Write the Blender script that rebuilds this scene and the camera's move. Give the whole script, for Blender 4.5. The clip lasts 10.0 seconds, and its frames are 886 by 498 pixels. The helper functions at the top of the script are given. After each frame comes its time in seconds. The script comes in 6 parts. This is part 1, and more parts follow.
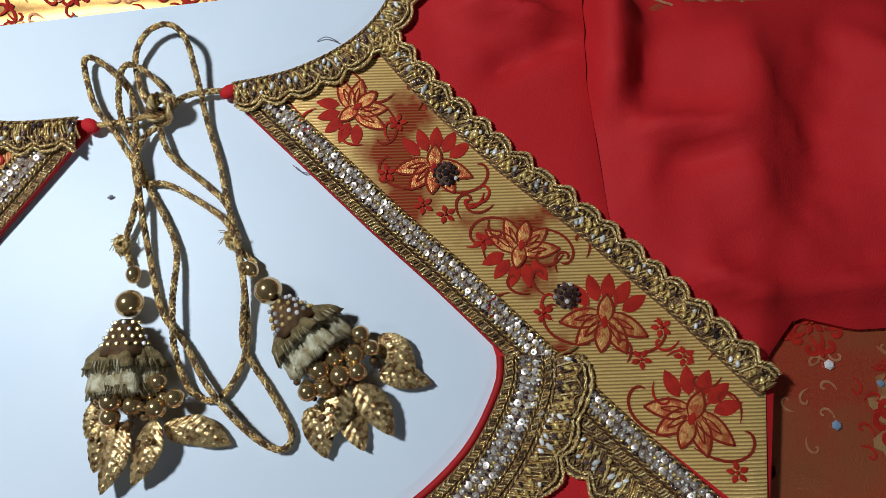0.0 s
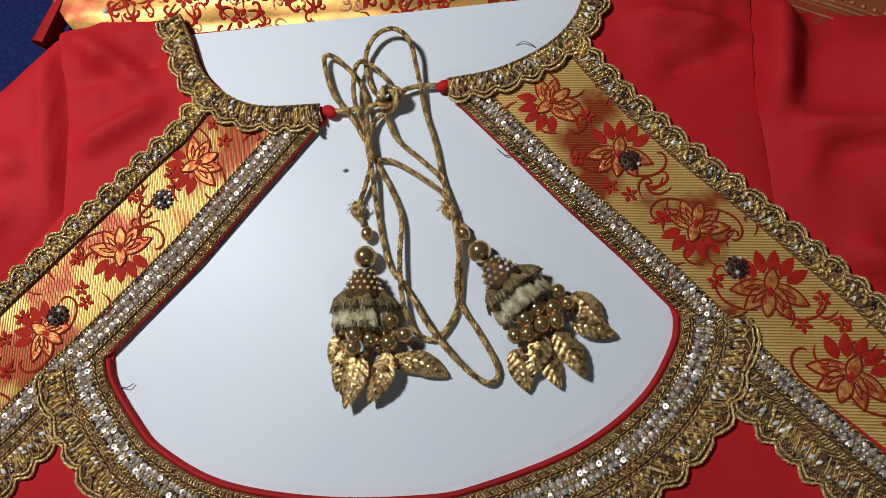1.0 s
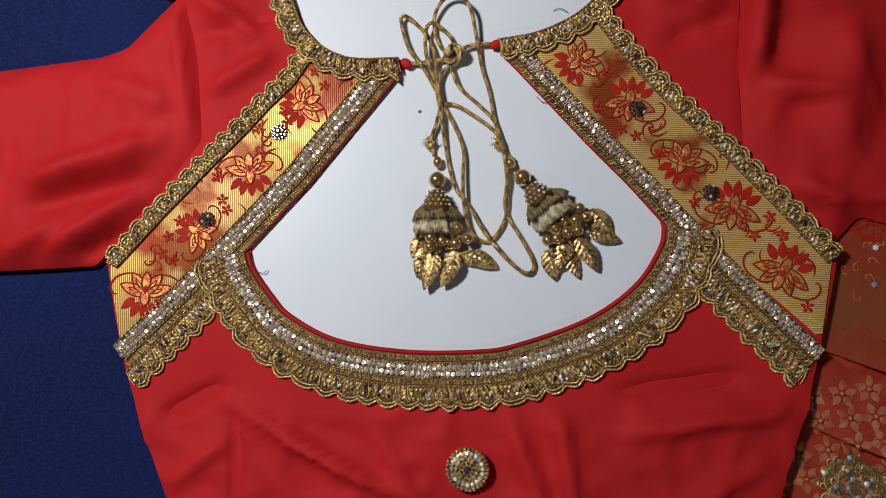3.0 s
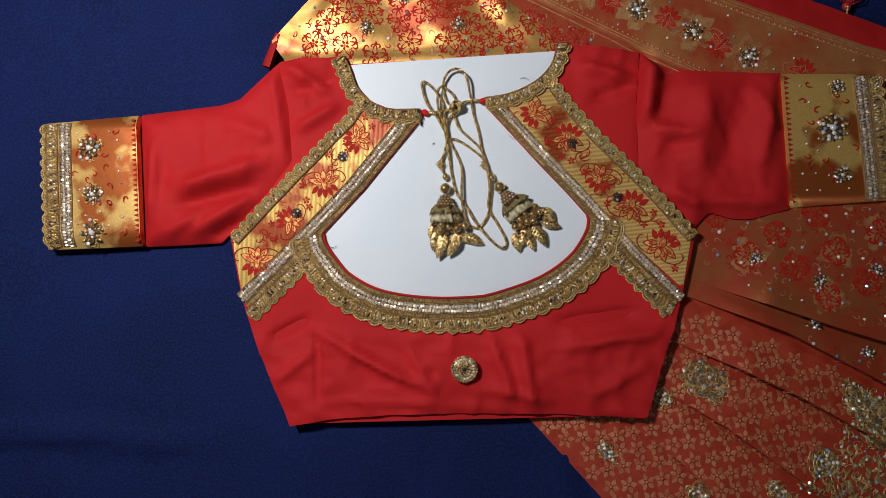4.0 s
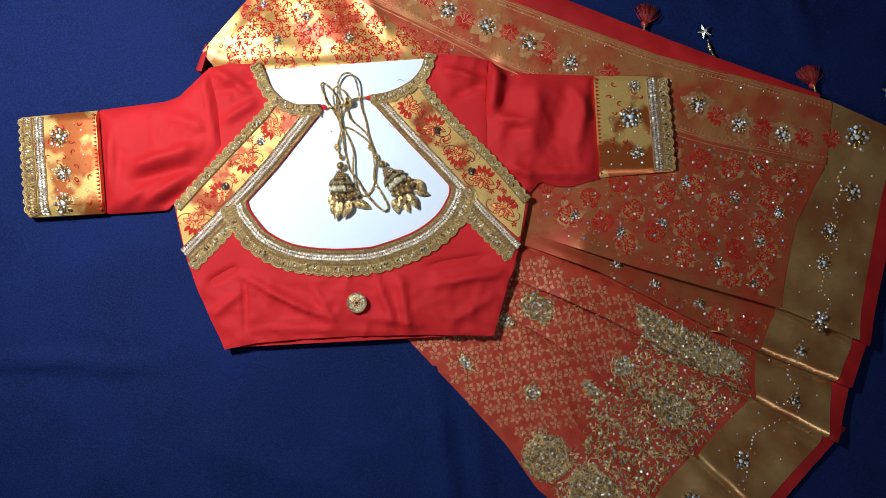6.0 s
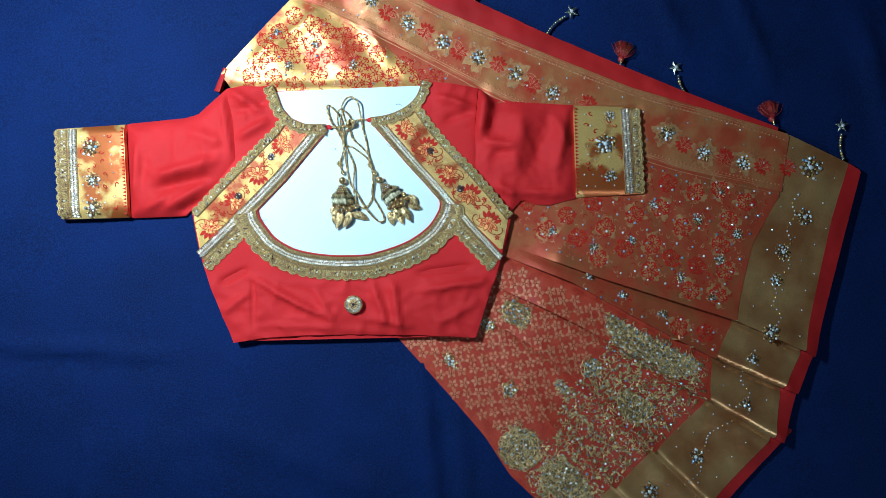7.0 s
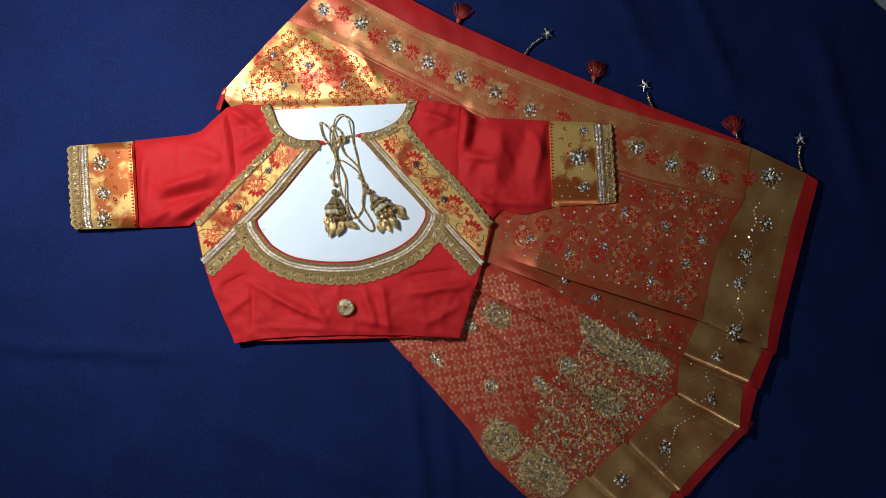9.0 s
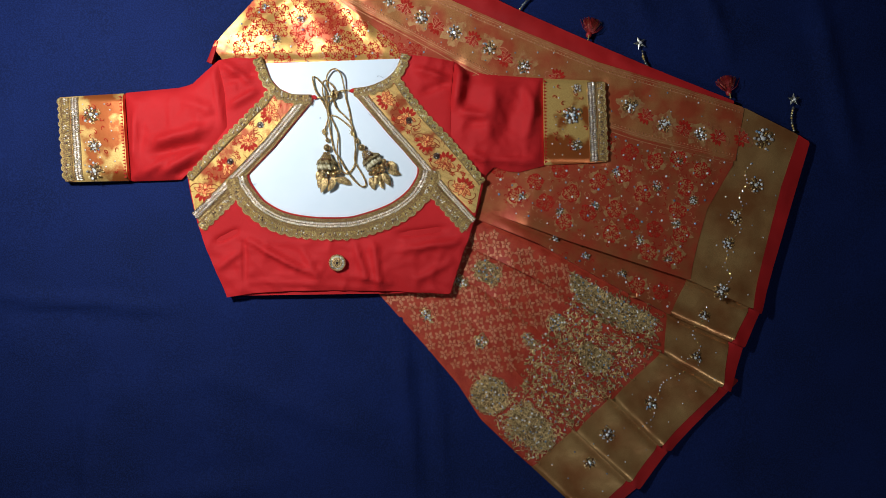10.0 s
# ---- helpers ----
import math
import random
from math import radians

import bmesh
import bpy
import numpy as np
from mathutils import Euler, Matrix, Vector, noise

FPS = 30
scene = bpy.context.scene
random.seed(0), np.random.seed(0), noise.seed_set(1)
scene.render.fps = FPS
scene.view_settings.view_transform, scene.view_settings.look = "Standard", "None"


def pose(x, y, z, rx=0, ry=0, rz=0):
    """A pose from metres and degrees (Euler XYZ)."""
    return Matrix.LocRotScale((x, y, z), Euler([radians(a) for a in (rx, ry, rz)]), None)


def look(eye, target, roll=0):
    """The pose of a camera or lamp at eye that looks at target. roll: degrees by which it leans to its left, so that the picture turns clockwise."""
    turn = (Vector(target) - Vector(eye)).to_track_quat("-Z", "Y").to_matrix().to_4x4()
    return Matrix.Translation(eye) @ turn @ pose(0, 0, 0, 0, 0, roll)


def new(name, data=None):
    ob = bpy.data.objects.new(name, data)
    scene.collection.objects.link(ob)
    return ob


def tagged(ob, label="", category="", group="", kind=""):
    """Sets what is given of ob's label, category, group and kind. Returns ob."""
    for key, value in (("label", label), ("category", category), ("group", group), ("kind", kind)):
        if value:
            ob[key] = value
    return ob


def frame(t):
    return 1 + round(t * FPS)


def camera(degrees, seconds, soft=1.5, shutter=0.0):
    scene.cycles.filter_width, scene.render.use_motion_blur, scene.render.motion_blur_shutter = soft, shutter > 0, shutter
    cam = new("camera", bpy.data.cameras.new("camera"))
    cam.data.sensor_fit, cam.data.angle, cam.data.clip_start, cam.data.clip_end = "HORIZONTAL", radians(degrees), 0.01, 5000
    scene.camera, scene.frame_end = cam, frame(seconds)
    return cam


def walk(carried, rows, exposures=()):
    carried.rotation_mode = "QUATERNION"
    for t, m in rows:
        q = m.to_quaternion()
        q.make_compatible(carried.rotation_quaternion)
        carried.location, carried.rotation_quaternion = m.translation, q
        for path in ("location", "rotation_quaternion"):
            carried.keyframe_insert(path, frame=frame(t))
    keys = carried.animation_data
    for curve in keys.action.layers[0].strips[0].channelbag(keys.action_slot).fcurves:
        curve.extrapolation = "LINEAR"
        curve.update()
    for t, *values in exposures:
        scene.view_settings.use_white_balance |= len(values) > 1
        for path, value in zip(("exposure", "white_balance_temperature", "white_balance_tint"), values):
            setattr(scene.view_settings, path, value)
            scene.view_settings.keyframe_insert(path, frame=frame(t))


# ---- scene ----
cam = camera(66.0, 10.0, soft=0.7)
PATH = [
    (0, 0.1097, 0.1311, 0.3004, 14.00, 0.07, -5.80),
    (0.5, 0.0869, 0.1199, 0.3182, 14.33, 0.99, -4.59),
    (1, 0.0458, 0.1030, 0.3494, 15.03, 4.34, -2.05),
    (1.5, -0.0031, 0.0909, 0.3640, 15.32, 2.85, -1.38),
    (2, 0.0140, 0.0877, 0.3618, 15.07, 2.38, -1.53),
    (2.5, 0.0095, 0.0914, 0.3739, 12.76, 3.80, -0.43),
    (2.7, 0.0168, 0.1024, 0.4027, 8.08, 4.06, -1.23),
    (3.8, 0.0038, 0.0890, 0.7017, 3.28, 1.17, -1.52),
    (4, 0.0095, 0.0803, 0.7399, 3.58, 2.38, -1.40),
    (4.5, 0.0246, 0.0822, 0.7955, 2.88, 1.15, -1.36),
    (5, 0.0562, 0.0772, 0.8663, 2.13, -1.57, -0.81),
    (5.5, 0.0960, 0.0606, 0.9049, 1.15, -1.00, -2.49),
    (6.8, 0.1266, 0.0461, 1.0603, 1.30, -0.23, -1.36),
    (7, 0.1349, 0.0677, 1.0695, 0.84, -0.17, -0.78),
    (7.5, 0.1412, 0.0814, 1.0993, 2.72, 0.21, -0.27),
    (8, 0.1543, 0.0869, 1.1257, 1.83, -0.05, -0.63),
    (8.5, 0.1569, 0.0918, 1.1462, 3.84, 0.38, -0.93),
    (9, 0.1645, 0.0824, 1.1496, 0.55, 0.11, -1.04),
    (9.5, 0.1669, 0.0689, 1.1577, -1.31, -0.37, -0.54),
    (10, 0.1702, 0.0654, 1.1553, -2.21, -0.29, -0.37),
]
EXPOSURES = [(0.0, -0.2, 5500, 1), (0.8, -0.40, 6100, 7), (2.7, -0.42, 6300, 8), (4.0, -0.36, 6300, 8), (4.5, -0.26, 6300, 8), (5.0, 0.08, 6300, 8), (5.5, 0.28, 6200, 8), (7.0, 0.56, 4500, -16), (8.0, 0.44, 4500, -16), (8.6, 0.12, 4700, -12), (9.0, 0.11, 5800, 1), (10.0, 0.15, 5800, 1)]
walk(cam, [(t, pose(*row)) for t, *row in PATH], EXPOSURES)

# ---- world and light ----
world = bpy.data.worlds.new("world")
scene.world = world
world.use_nodes = True
world.node_tree.nodes["Background"].inputs[0].default_value = (0.6, 0.7, 1.0, 1)
world.node_tree.nodes["Background"].inputs[1].default_value = 0.035

LAMP = (-0.40, 0.43, 0.80)
lamp_data = bpy.data.lights.new("lamp", "AREA")
lamp_data.shape, lamp_data.size, lamp_data.energy = "DISK", 0.12, 9.4
lamp_data.color = (1.0, 0.97, 0.95)
lamp = new("lamp", lamp_data)
lamp.matrix_world = look(LAMP, (-0.27, 0.30, 0))

# unseen tube-shaped light added behind the viewer, for glints on gold fold edges
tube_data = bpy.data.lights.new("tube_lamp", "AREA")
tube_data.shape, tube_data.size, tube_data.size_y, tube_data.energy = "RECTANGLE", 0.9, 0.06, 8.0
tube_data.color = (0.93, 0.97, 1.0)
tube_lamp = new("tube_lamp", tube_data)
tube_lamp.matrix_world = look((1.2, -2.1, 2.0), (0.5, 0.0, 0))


# ---- materials ----
def material(name, base, rough=0.5, metal=0.0, other=None, scale=30.0, lo=0.35, hi=0.65, bump=0.0, bump_scale=400.0,
             sheen=0.0, fine=None, fine_scale=900.0, fine_amount=0.3, metal_other=None, spec=0.5, per_piece=0.0, rough_other=None, coat=0.0):
    m = bpy.data.materials.new(name)
    m.use_nodes = True
    nt = m.node_tree
    n, link = nt.nodes, nt.links.new
    bsdf = n["Principled BSDF"]
    bsdf.inputs["Roughness"].default_value = rough
    bsdf.inputs["Metallic"].default_value = metal
    bsdf.inputs["Specular IOR Level"].default_value = spec
    bsdf.inputs["Sheen Weight"].default_value = sheen
    bsdf.inputs["Coat Weight"].default_value = coat
    tc = n.new("ShaderNodeTexCoord")
    colour = None
    rgb = n.new("ShaderNodeRGB")
    rgb.outputs[0].default_value = (*base, 1)
    colour = rgb.outputs[0]
    if other is not None:
        tex = n.new("ShaderNodeTexNoise")
        tex.inputs["Scale"].default_value, tex.inputs["Detail"].default_value = scale, 5
        link(tc.outputs["Object"], tex.inputs["Vector"])
        ramp = n.new("ShaderNodeMapRange")
        ramp.inputs["From Min"].default_value, ramp.inputs["From Max"].default_value = lo, hi
        link(tex.outputs["Fac"], ramp.inputs["Value"])
        mix = n.new("ShaderNodeMix")
        mix.data_type = "RGBA"
        link(ramp.outputs[0], mix.inputs[0])
        link(colour, mix.inputs[6])
        mix.inputs[7].default_value = (*other, 1)
        colour = mix.outputs[2]
        if metal_other is not None:
            mm = n.new("ShaderNodeMapRange")
            mm.inputs["To Min"].default_value, mm.inputs["To Max"].default_value = metal, metal_other
            link(ramp.outputs[0], mm.inputs["Value"])
            link(mm.outputs[0], bsdf.inputs["Metallic"])
        if rough_other is not None:
            mr = n.new("ShaderNodeMapRange")
            mr.inputs["To Min"].default_value, mr.inputs["To Max"].default_value = rough, rough_other
            link(ramp.outputs[0], mr.inputs["Value"])
            link(mr.outputs[0], bsdf.inputs["Roughness"])
    if fine is not None:
        tex = n.new("ShaderNodeTexNoise")
        tex.inputs["Scale"].default_value, tex.inputs["Detail"].default_value = fine_scale, 2
        link(tc.outputs["Object"], tex.inputs["Vector"])
        ramp = n.new("ShaderNodeMapRange")
        ramp.inputs["From Min"].default_value, ramp.inputs["From Max"].default_value = 0.4, 0.65
        ramp.inputs["To Max"].default_value = fine_amount
        link(tex.outputs["Fac"], ramp.inputs["Value"])
        mix = n.new("ShaderNodeMix")
        mix.data_type = "RGBA"
        link(ramp.outputs[0], mix.inputs[0])
        link(colour, mix.inputs[6])
        mix.inputs[7].default_value = (*fine, 1)
        colour = mix.outputs[2]
    if per_piece:
        geo = n.new("ShaderNodeNewGeometry")
        hsv = n.new("ShaderNodeHueSaturation")
        mr = n.new("ShaderNodeMapRange")
        mr.inputs["To Min"].default_value, mr.inputs["To Max"].default_value = 1 - per_piece, 1 + per_piece
        link(geo.outputs["Random Per Island"], mr.inputs["Value"])
        link(mr.outputs[0], hsv.inputs["Value"])
        link(colour, hsv.inputs["Color"])
        colour = hsv.outputs[0]
    link(colour, bsdf.inputs["Base Color"])
    if bump:
        tex = n.new("ShaderNodeTexNoise")
        tex.inputs["Scale"].default_value, tex.inputs["Detail"].default_value = bump_scale, 3
        link(tc.outputs["Object"], tex.inputs["Vector"])
        b = n.new("ShaderNodeBump")
        b.inputs["Strength"].default_value, b.inputs["Distance"].default_value = bump, 0.001
        link(tex.outputs["Fac"], b.inputs["Height"])
        link(b.outputs[0], bsdf.inputs["Normal"])
    return m


def ribbed(name, gold, dark, angle, pitch, red, blotch):
    """Gold brocade woven in fine ribs; red noise patches paint the shot weave's dark reflections."""
    m = material(name, gold, 0.36, 0.4, other=red, scale=blotch, lo=0.51, hi=0.60, metal_other=0.3)
    nt = m.node_tree
    n, link = nt.nodes, nt.links.new
    bsdf = n["Principled BSDF"]
    before = bsdf.inputs["Base Color"].links[0].from_socket
    tc = n.new("ShaderNodeTexCoord")
    mp = n.new("ShaderNodeMapping")
    mp.inputs["Rotation"].default_value = (0, 0, radians(angle))
    link(tc.outputs["Object"], mp.inputs["Vector"])
    wv = n.new("ShaderNodeTexWave")
    wv.bands_direction = "Y"
    wv.inputs["Scale"].default_value = 0.314 / pitch
    wv.inputs["Distortion"].default_value, wv.inputs["Detail Scale"].default_value = 0.6, 3
    link(mp.outputs[0], wv.inputs["Vector"])
    rp = n.new("ShaderNodeMapRange")
    rp.inputs["From Min"].default_value, rp.inputs["From Max"].default_value = 0.25, 0.6
    rp.inputs["To Min"].default_value, rp.inputs["To Max"].default_value = 0.75, 0
    link(wv.outputs["Fac"], rp.inputs["Value"])
    mix = n.new("ShaderNodeMix")
    mix.data_type = "RGBA"
    link(rp.outputs[0], mix.inputs[0])
    link(before, mix.inputs[6])
    mix.inputs[7].default_value = (*dark, 1)
    link(mix.outputs[2], bsdf.inputs["Base Color"])
    b = n.new("ShaderNodeBump")
    b.inputs["Strength"].default_value, b.inputs["Distance"].default_value = 0.5, 0.0004
    link(wv.outputs["Fac"], b.inputs["Height"])
    link(b.outputs[0], bsdf.inputs["Normal"])
    return m


RED_SILK = material("red_silk", (0.53, 0.017, 0.021), 0.66, other=(0.44, 0.012, 0.015), scale=9, bump=0.3, bump_scale=1500, spec=0.14, fine=(0.58, 0.018, 0.017), fine_scale=1600)
RED_EDGE = material("red_edging", (0.42, 0.012, 0.013), 0.6, other=(0.30, 0.008, 0.009), scale=12, bump=0.2, bump_scale=900, spec=0.2)
RED_WEAVE = material("red_weave", (0.46, 0.042, 0.020), 0.48, 0.1, other=(0.34, 0.016, 0.009), scale=60, bump=0.25, bump_scale=1200, fine=(0.50, 0.12, 0.04), fine_scale=1300, fine_amount=0.4)
BLUE = material("blue_cotton", (0.0036, 0.0100, 0.068), 0.85, other=(0.0022, 0.0066, 0.044), scale=7, bump=0.6, bump_scale=600, fine=(0.0085, 0.021, 0.120), fine_scale=420, fine_amount=0.55, spec=0.2)
PAPER = material("white_paper", (0.76, 0.80, 0.86), 0.42, other=(0.72, 0.77, 0.84), scale=14, bump=0.04, bump_scale=120, spec=0.35)
GOLD_RIB_L = ribbed("gold_brocade", (0.92, 0.62, 0.17), (0.34, 0.13, 0.02), 90, 0.0014, (0.42, 0.045, 0.012), 24)
# right strip: brighter gold and darker red put its shine into the colour
GOLD_RIB_R = ribbed("gold_brocade_shine", (0.96, 0.66, 0.22), (0.36, 0.13, 0.025), 4, 0.0014, (0.32, 0.028, 0.010), 22)
GOLD_TISSUE = material("gold_tissue", (0.88, 0.58, 0.18), 0.34, 0.5, other=(0.46, 0.11, 0.025), scale=22, lo=0.47, hi=0.56, bump=0.3, bump_scale=60, metal_other=0.6, fine=(0.5, 0.16, 0.03), fine_scale=1300, fine_amount=0.4)
GOLD_BORDER = material("gold_border", (0.70, 0.40, 0.15), 0.32, 0.6, other=(0.46, 0.18, 0.06), scale=16, bump=0.5, bump_scale=55, fine=(0.30, 0.11, 0.03), fine_scale=1500, fine_amount=0.4)
# red and gold blotches in these three weaves partly paint zari's angle-dependent gleam
DAMASK = material("damask_silk", (0.44, 0.050, 0.026), 0.42, 0.35, other=(0.54, 0.17, 0.065), scale=26, lo=0.44, hi=0.68, metal_other=0.65, bump=0.2, bump_scale=1100, fine=(0.46, 0.13, 0.03), fine_scale=1400, fine_amount=0.5)
BORDER_WEAVE = material("border_weave", (0.58, 0.25, 0.085), 0.40, 0.5, other=(0.46, 0.070, 0.028), scale=20, lo=0.40, hi=0.60, metal_other=0.35, bump=0.25, bump_scale=900, fine=(0.42, 0.10, 0.03), fine_scale=1400, fine_amount=0.5)
# golder copy of the damask: the corner's sheen is put into its colour
DAMASK_SHEEN = material("damask_sheen", (0.64, 0.37, 0.10), 0.42, 0.62, other=(0.48, 0.075, 0.02), scale=26, lo=0.50, hi=0.60, metal_other=0.4, bump=0.4, bump_scale=60, fine=(0.46, 0.13, 0.03), fine_scale=1400, fine_amount=0.4)
MOTIF_RED = material("motif_red", (0.46, 0.022, 0.010), 0.7, bump=0.3, bump_scale=1500, other=(0.34, 0.014, 0.008), scale=200, spec=0.15)
MOTIF_DARK = material("motif_dark", (0.24, 0.022, 0.010), 0.8, bump=0.2, bump_scale=1500, spec=0.1)
MOTIF_GOLD = material("motif_gold", (0.74, 0.36, 0.10), 0.42, 0.5, other=(0.52, 0.10, 0.025), scale=330, lo=0.42, hi=0.58, bump=0.4, bump_scale=1500)
ZARI = material("zari_thread", (0.74, 0.54, 0.25), 0.32, 0.7, other=(0.42, 0.26, 0.10), scale=180, bump=0.4, bump_scale=2000, per_piece=0.45)
ZARI_DARK = material("zari_ground", (0.20, 0.10, 0.045), 0.45, 0.4, other=(0.10, 0.07, 0.04), scale=240, bump=0.8, bump_scale=1500, fine=(0.45, 0.28, 0.10), fine_scale=900, fine_amount=0.6)
GROUND_GOLD = material("woven_gold_ground", (0.64, 0.33, 0.13), 0.38, 0.5, other=(0.52, 0.13, 0.05), scale=110, lo=0.42, hi=0.62, bump=0.25, bump_scale=1200)
WOVEN_BUD = material("woven_bud", (0.66, 0.27, 0.14), 0.48, 0.35, other=(0.50, 0.12, 0.05), scale=150, bump=0.3, bump_scale=2000)
ZARI_PINK = material("zari_weave", (0.62, 0.29, 0.13), 0.45, 0.35, other=(0.50, 0.16, 0.07), scale=200, bump=0.3, bump_scale=2000)
GOLD_CORD = material("gold_cord", (0.95, 0.66, 0.26), 0.27, 0.62, other=(0.55, 0.31, 0.10), scale=420, bump=0.6, bump_scale=2500)
# dark metal and strands; in cords its tone also paints the gaps' shade
DARK_CORD = material("dark_gold_cord", (0.085, 0.042, 0.016), 0.45, 0.5, bump=0.5, bump_scale=2500, other=(0.17, 0.085, 0.03), scale=300)
PALE_CORD = material("pale_gold_cord", (0.98, 0.79, 0.38), 0.26, 0.5, bump=0.6, bump_scale=2500, other=(0.78, 0.56, 0.24), scale=420)
LACE_BASE = material("lace_base", (0.17, 0.080, 0.034), 0.5, 0.3, other=(0.060, 0.026, 0.012), scale=300, bump=1.0, bump_scale=1300, fine=(0.55, 0.34, 0.14), fine_scale=1500, fine_amount=0.6)
BAND_BASE = material("band_base", (0.24, 0.145, 0.09), 0.45, 0.4, other=(0.09, 0.05, 0.03), scale=350, bump=1.0, bump_scale=1500, fine=(0.60, 0.45, 0.30), fine_scale=1600, fine_amount=0.5)
SEQUIN = material("silver_sequin", (0.86, 0.70, 0.58), 0.32, 0.6, per_piece=0.4)
SEQUIN_ONE = material("silver_sequin_piece", (0.86, 0.70, 0.58), 0.32, 0.6, other=(0.58, 0.44, 0.34), scale=500)
# pale base and brightness varied per stone paint the sparkle
CRYSTAL = material("clear_stone", (0.92, 0.89, 0.86), 0.13, 0.35, per_piece=0.6, coat=0.8)
DARK_STONE = material("smoky_stone", (0.16, 0.10, 0.11), 0.12, 0.6, per_piece=0.7, coat=0.8)
SILVER = material("aged_silver", (0.50, 0.48, 0.42), 0.28, 0.85, other=(0.26, 0.23, 0.17), scale=300, bump=0.3, bump_scale=900)
BLUE_CRYSTAL = material("blue_stone", (0.40, 0.55, 0.75), 0.12, 0.45, per_piece=0.4, coat=0.5)
GOLD_BEAD = material("gold_bead", (0.95, 0.68, 0.24), 0.20, 0.6, per_piece=0.3)
PEARL = material("gold_pearl", (0.68, 0.46, 0.20), 0.17, 0.85, coat=0.6)
ANTIQUE = material("antique_gold", (0.82, 0.58, 0.26), 0.30, 0.75, other=(0.24, 0.12, 0.04), scale=420, lo=0.44, hi=0.62, bump=0.4, bump_scale=900)
FRILL = material("frill_fabric", (0.78, 0.70, 0.48), 0.6, 0.2, other=(0.34, 0.25, 0.10), scale=260, bump=1.0, bump_scale=1500)
FRILL_DARK = material("frill_trim", (0.36, 0.26, 0.11), 0.6, 0.4, bump=1.0, bump_scale=1800, other=(0.16, 0.11, 0.04), scale=400)
TASSEL_RED = material("tassel_red", (0.46, 0.028, 0.028), 0.5, other=(0.30, 0.012, 0.012), scale=400)
THREAD = material("loose_thread", (0.20, 0.18, 0.22), 0.7)
WALL = material("wall_paint", (0.20, 0.195, 0.19), 0.8, other=(0.18, 0.175, 0.17), scale=3, bump=0.1, bump_scale=60)
CEIL = material("ceiling_paint", (0.25, 0.25, 0.25), 0.85, other=(0.23, 0.23, 0.23), scale=3)
FLOOR = material("floor_tile", (0.30, 0.33, 0.34), 0.35, other=(0.24, 0.27, 0.28), scale=6, bump=0.05, bump_scale=80)


# ---- mesh helpers ----
def part(name, verts, faces, mat, parent=None, label="", kind="", smooth=True, slots=None):
    me = bpy.data.meshes.new(name)
    me.from_pydata([tuple(v) for v in verts], [], [tuple(f) for f in faces])
    for mm in (mat if isinstance(mat, (list, tuple)) else [mat]):
        me.materials.append(mm)
    if slots is not None:
        me.polygons.foreach_set("material_index", list(slots))
    me.polygons.foreach_set("use_smooth", [smooth] * len(me.polygons))
    me.update()
    ob = new(name, me)
    if parent is not None:
        attach(ob, parent)
    return tagged(ob, label, kind=kind)


def attach(ob, parent):
    ob.parent = parent
    if parent.type == "EMPTY":
        ob.matrix_parent_inverse = Matrix.Translation(-parent.location)


def thing(name, at, label, category, group=""):
    ob = new(name)
    ob.empty_display_size = 0.02
    ob.location = at
    return tagged(ob, label, category, group)


def spline(points, step=0.004, closed=False):
    """Catmull-Rom through the points, resampled to even steps."""
    p = np.array(points, float)
    n = len(p)
    out = []
    for i in range(n if closed else n - 1):
        if closed:
            a, b, c, d = p[(i - 1) % n], p[i], p[(i + 1) % n], p[(i + 2) % n]
        else:
            a, b, c, d = p[max(i - 1, 0)], p[i], p[i + 1], p[min(i + 2, n - 1)]
        for u in np.linspace(0, 1, 12, endpoint=False):
            out.append(0.5 * (2 * b + (c - a) * u + (2 * a - 5 * b + 4 * c - d) * u ** 2 + (3 * b - a - 3 * c + d) * u ** 3))
    out.append(p[0] if closed else p[-1])
    return resample(np.array(out), step)


def resample(p, step):
    p = np.array(p, float)
    s = np.concatenate([[0], np.cumsum(np.linalg.norm(np.diff(p, axis=0), axis=1))])
    k = max(2, int(round(s[-1] / step)) + 1)
    u = np.linspace(0, s[-1], k)
    return np.stack([np.interp(u, s, p[:, i]) for i in range(p.shape[1])], 1)


def nearest(P, loop):
    """Distance from each point to a polyline, and the nearest points."""
    best, where = np.full(len(P), 1e9), np.zeros((len(P), 2))
    for a, b in zip(loop[:-1], loop[1:]):
        ab = b - a
        u = np.clip(((P - a) @ ab) / max(ab @ ab, 1e-12), 0, 1)
        q = a + u[:, None] * ab
        d = np.linalg.norm(P - q, axis=1)
        hit = d < best
        best[hit], where[hit] = d[hit], q[hit]
    return best, where


def inside(P, loop):
    x, y = P[:, 0], P[:, 1]
    odd = np.zeros(len(P), bool)
    for (x0, y0), (x1, y1) in zip(loop[:-1], loop[1:]):
        if y0 == y1:
            continue
        cross = ((y0 > y) != (y1 > y)) & (x < (x1 - x0) * (y - y0) / (y1 - y0) + x0)
        odd ^= cross
    return odd


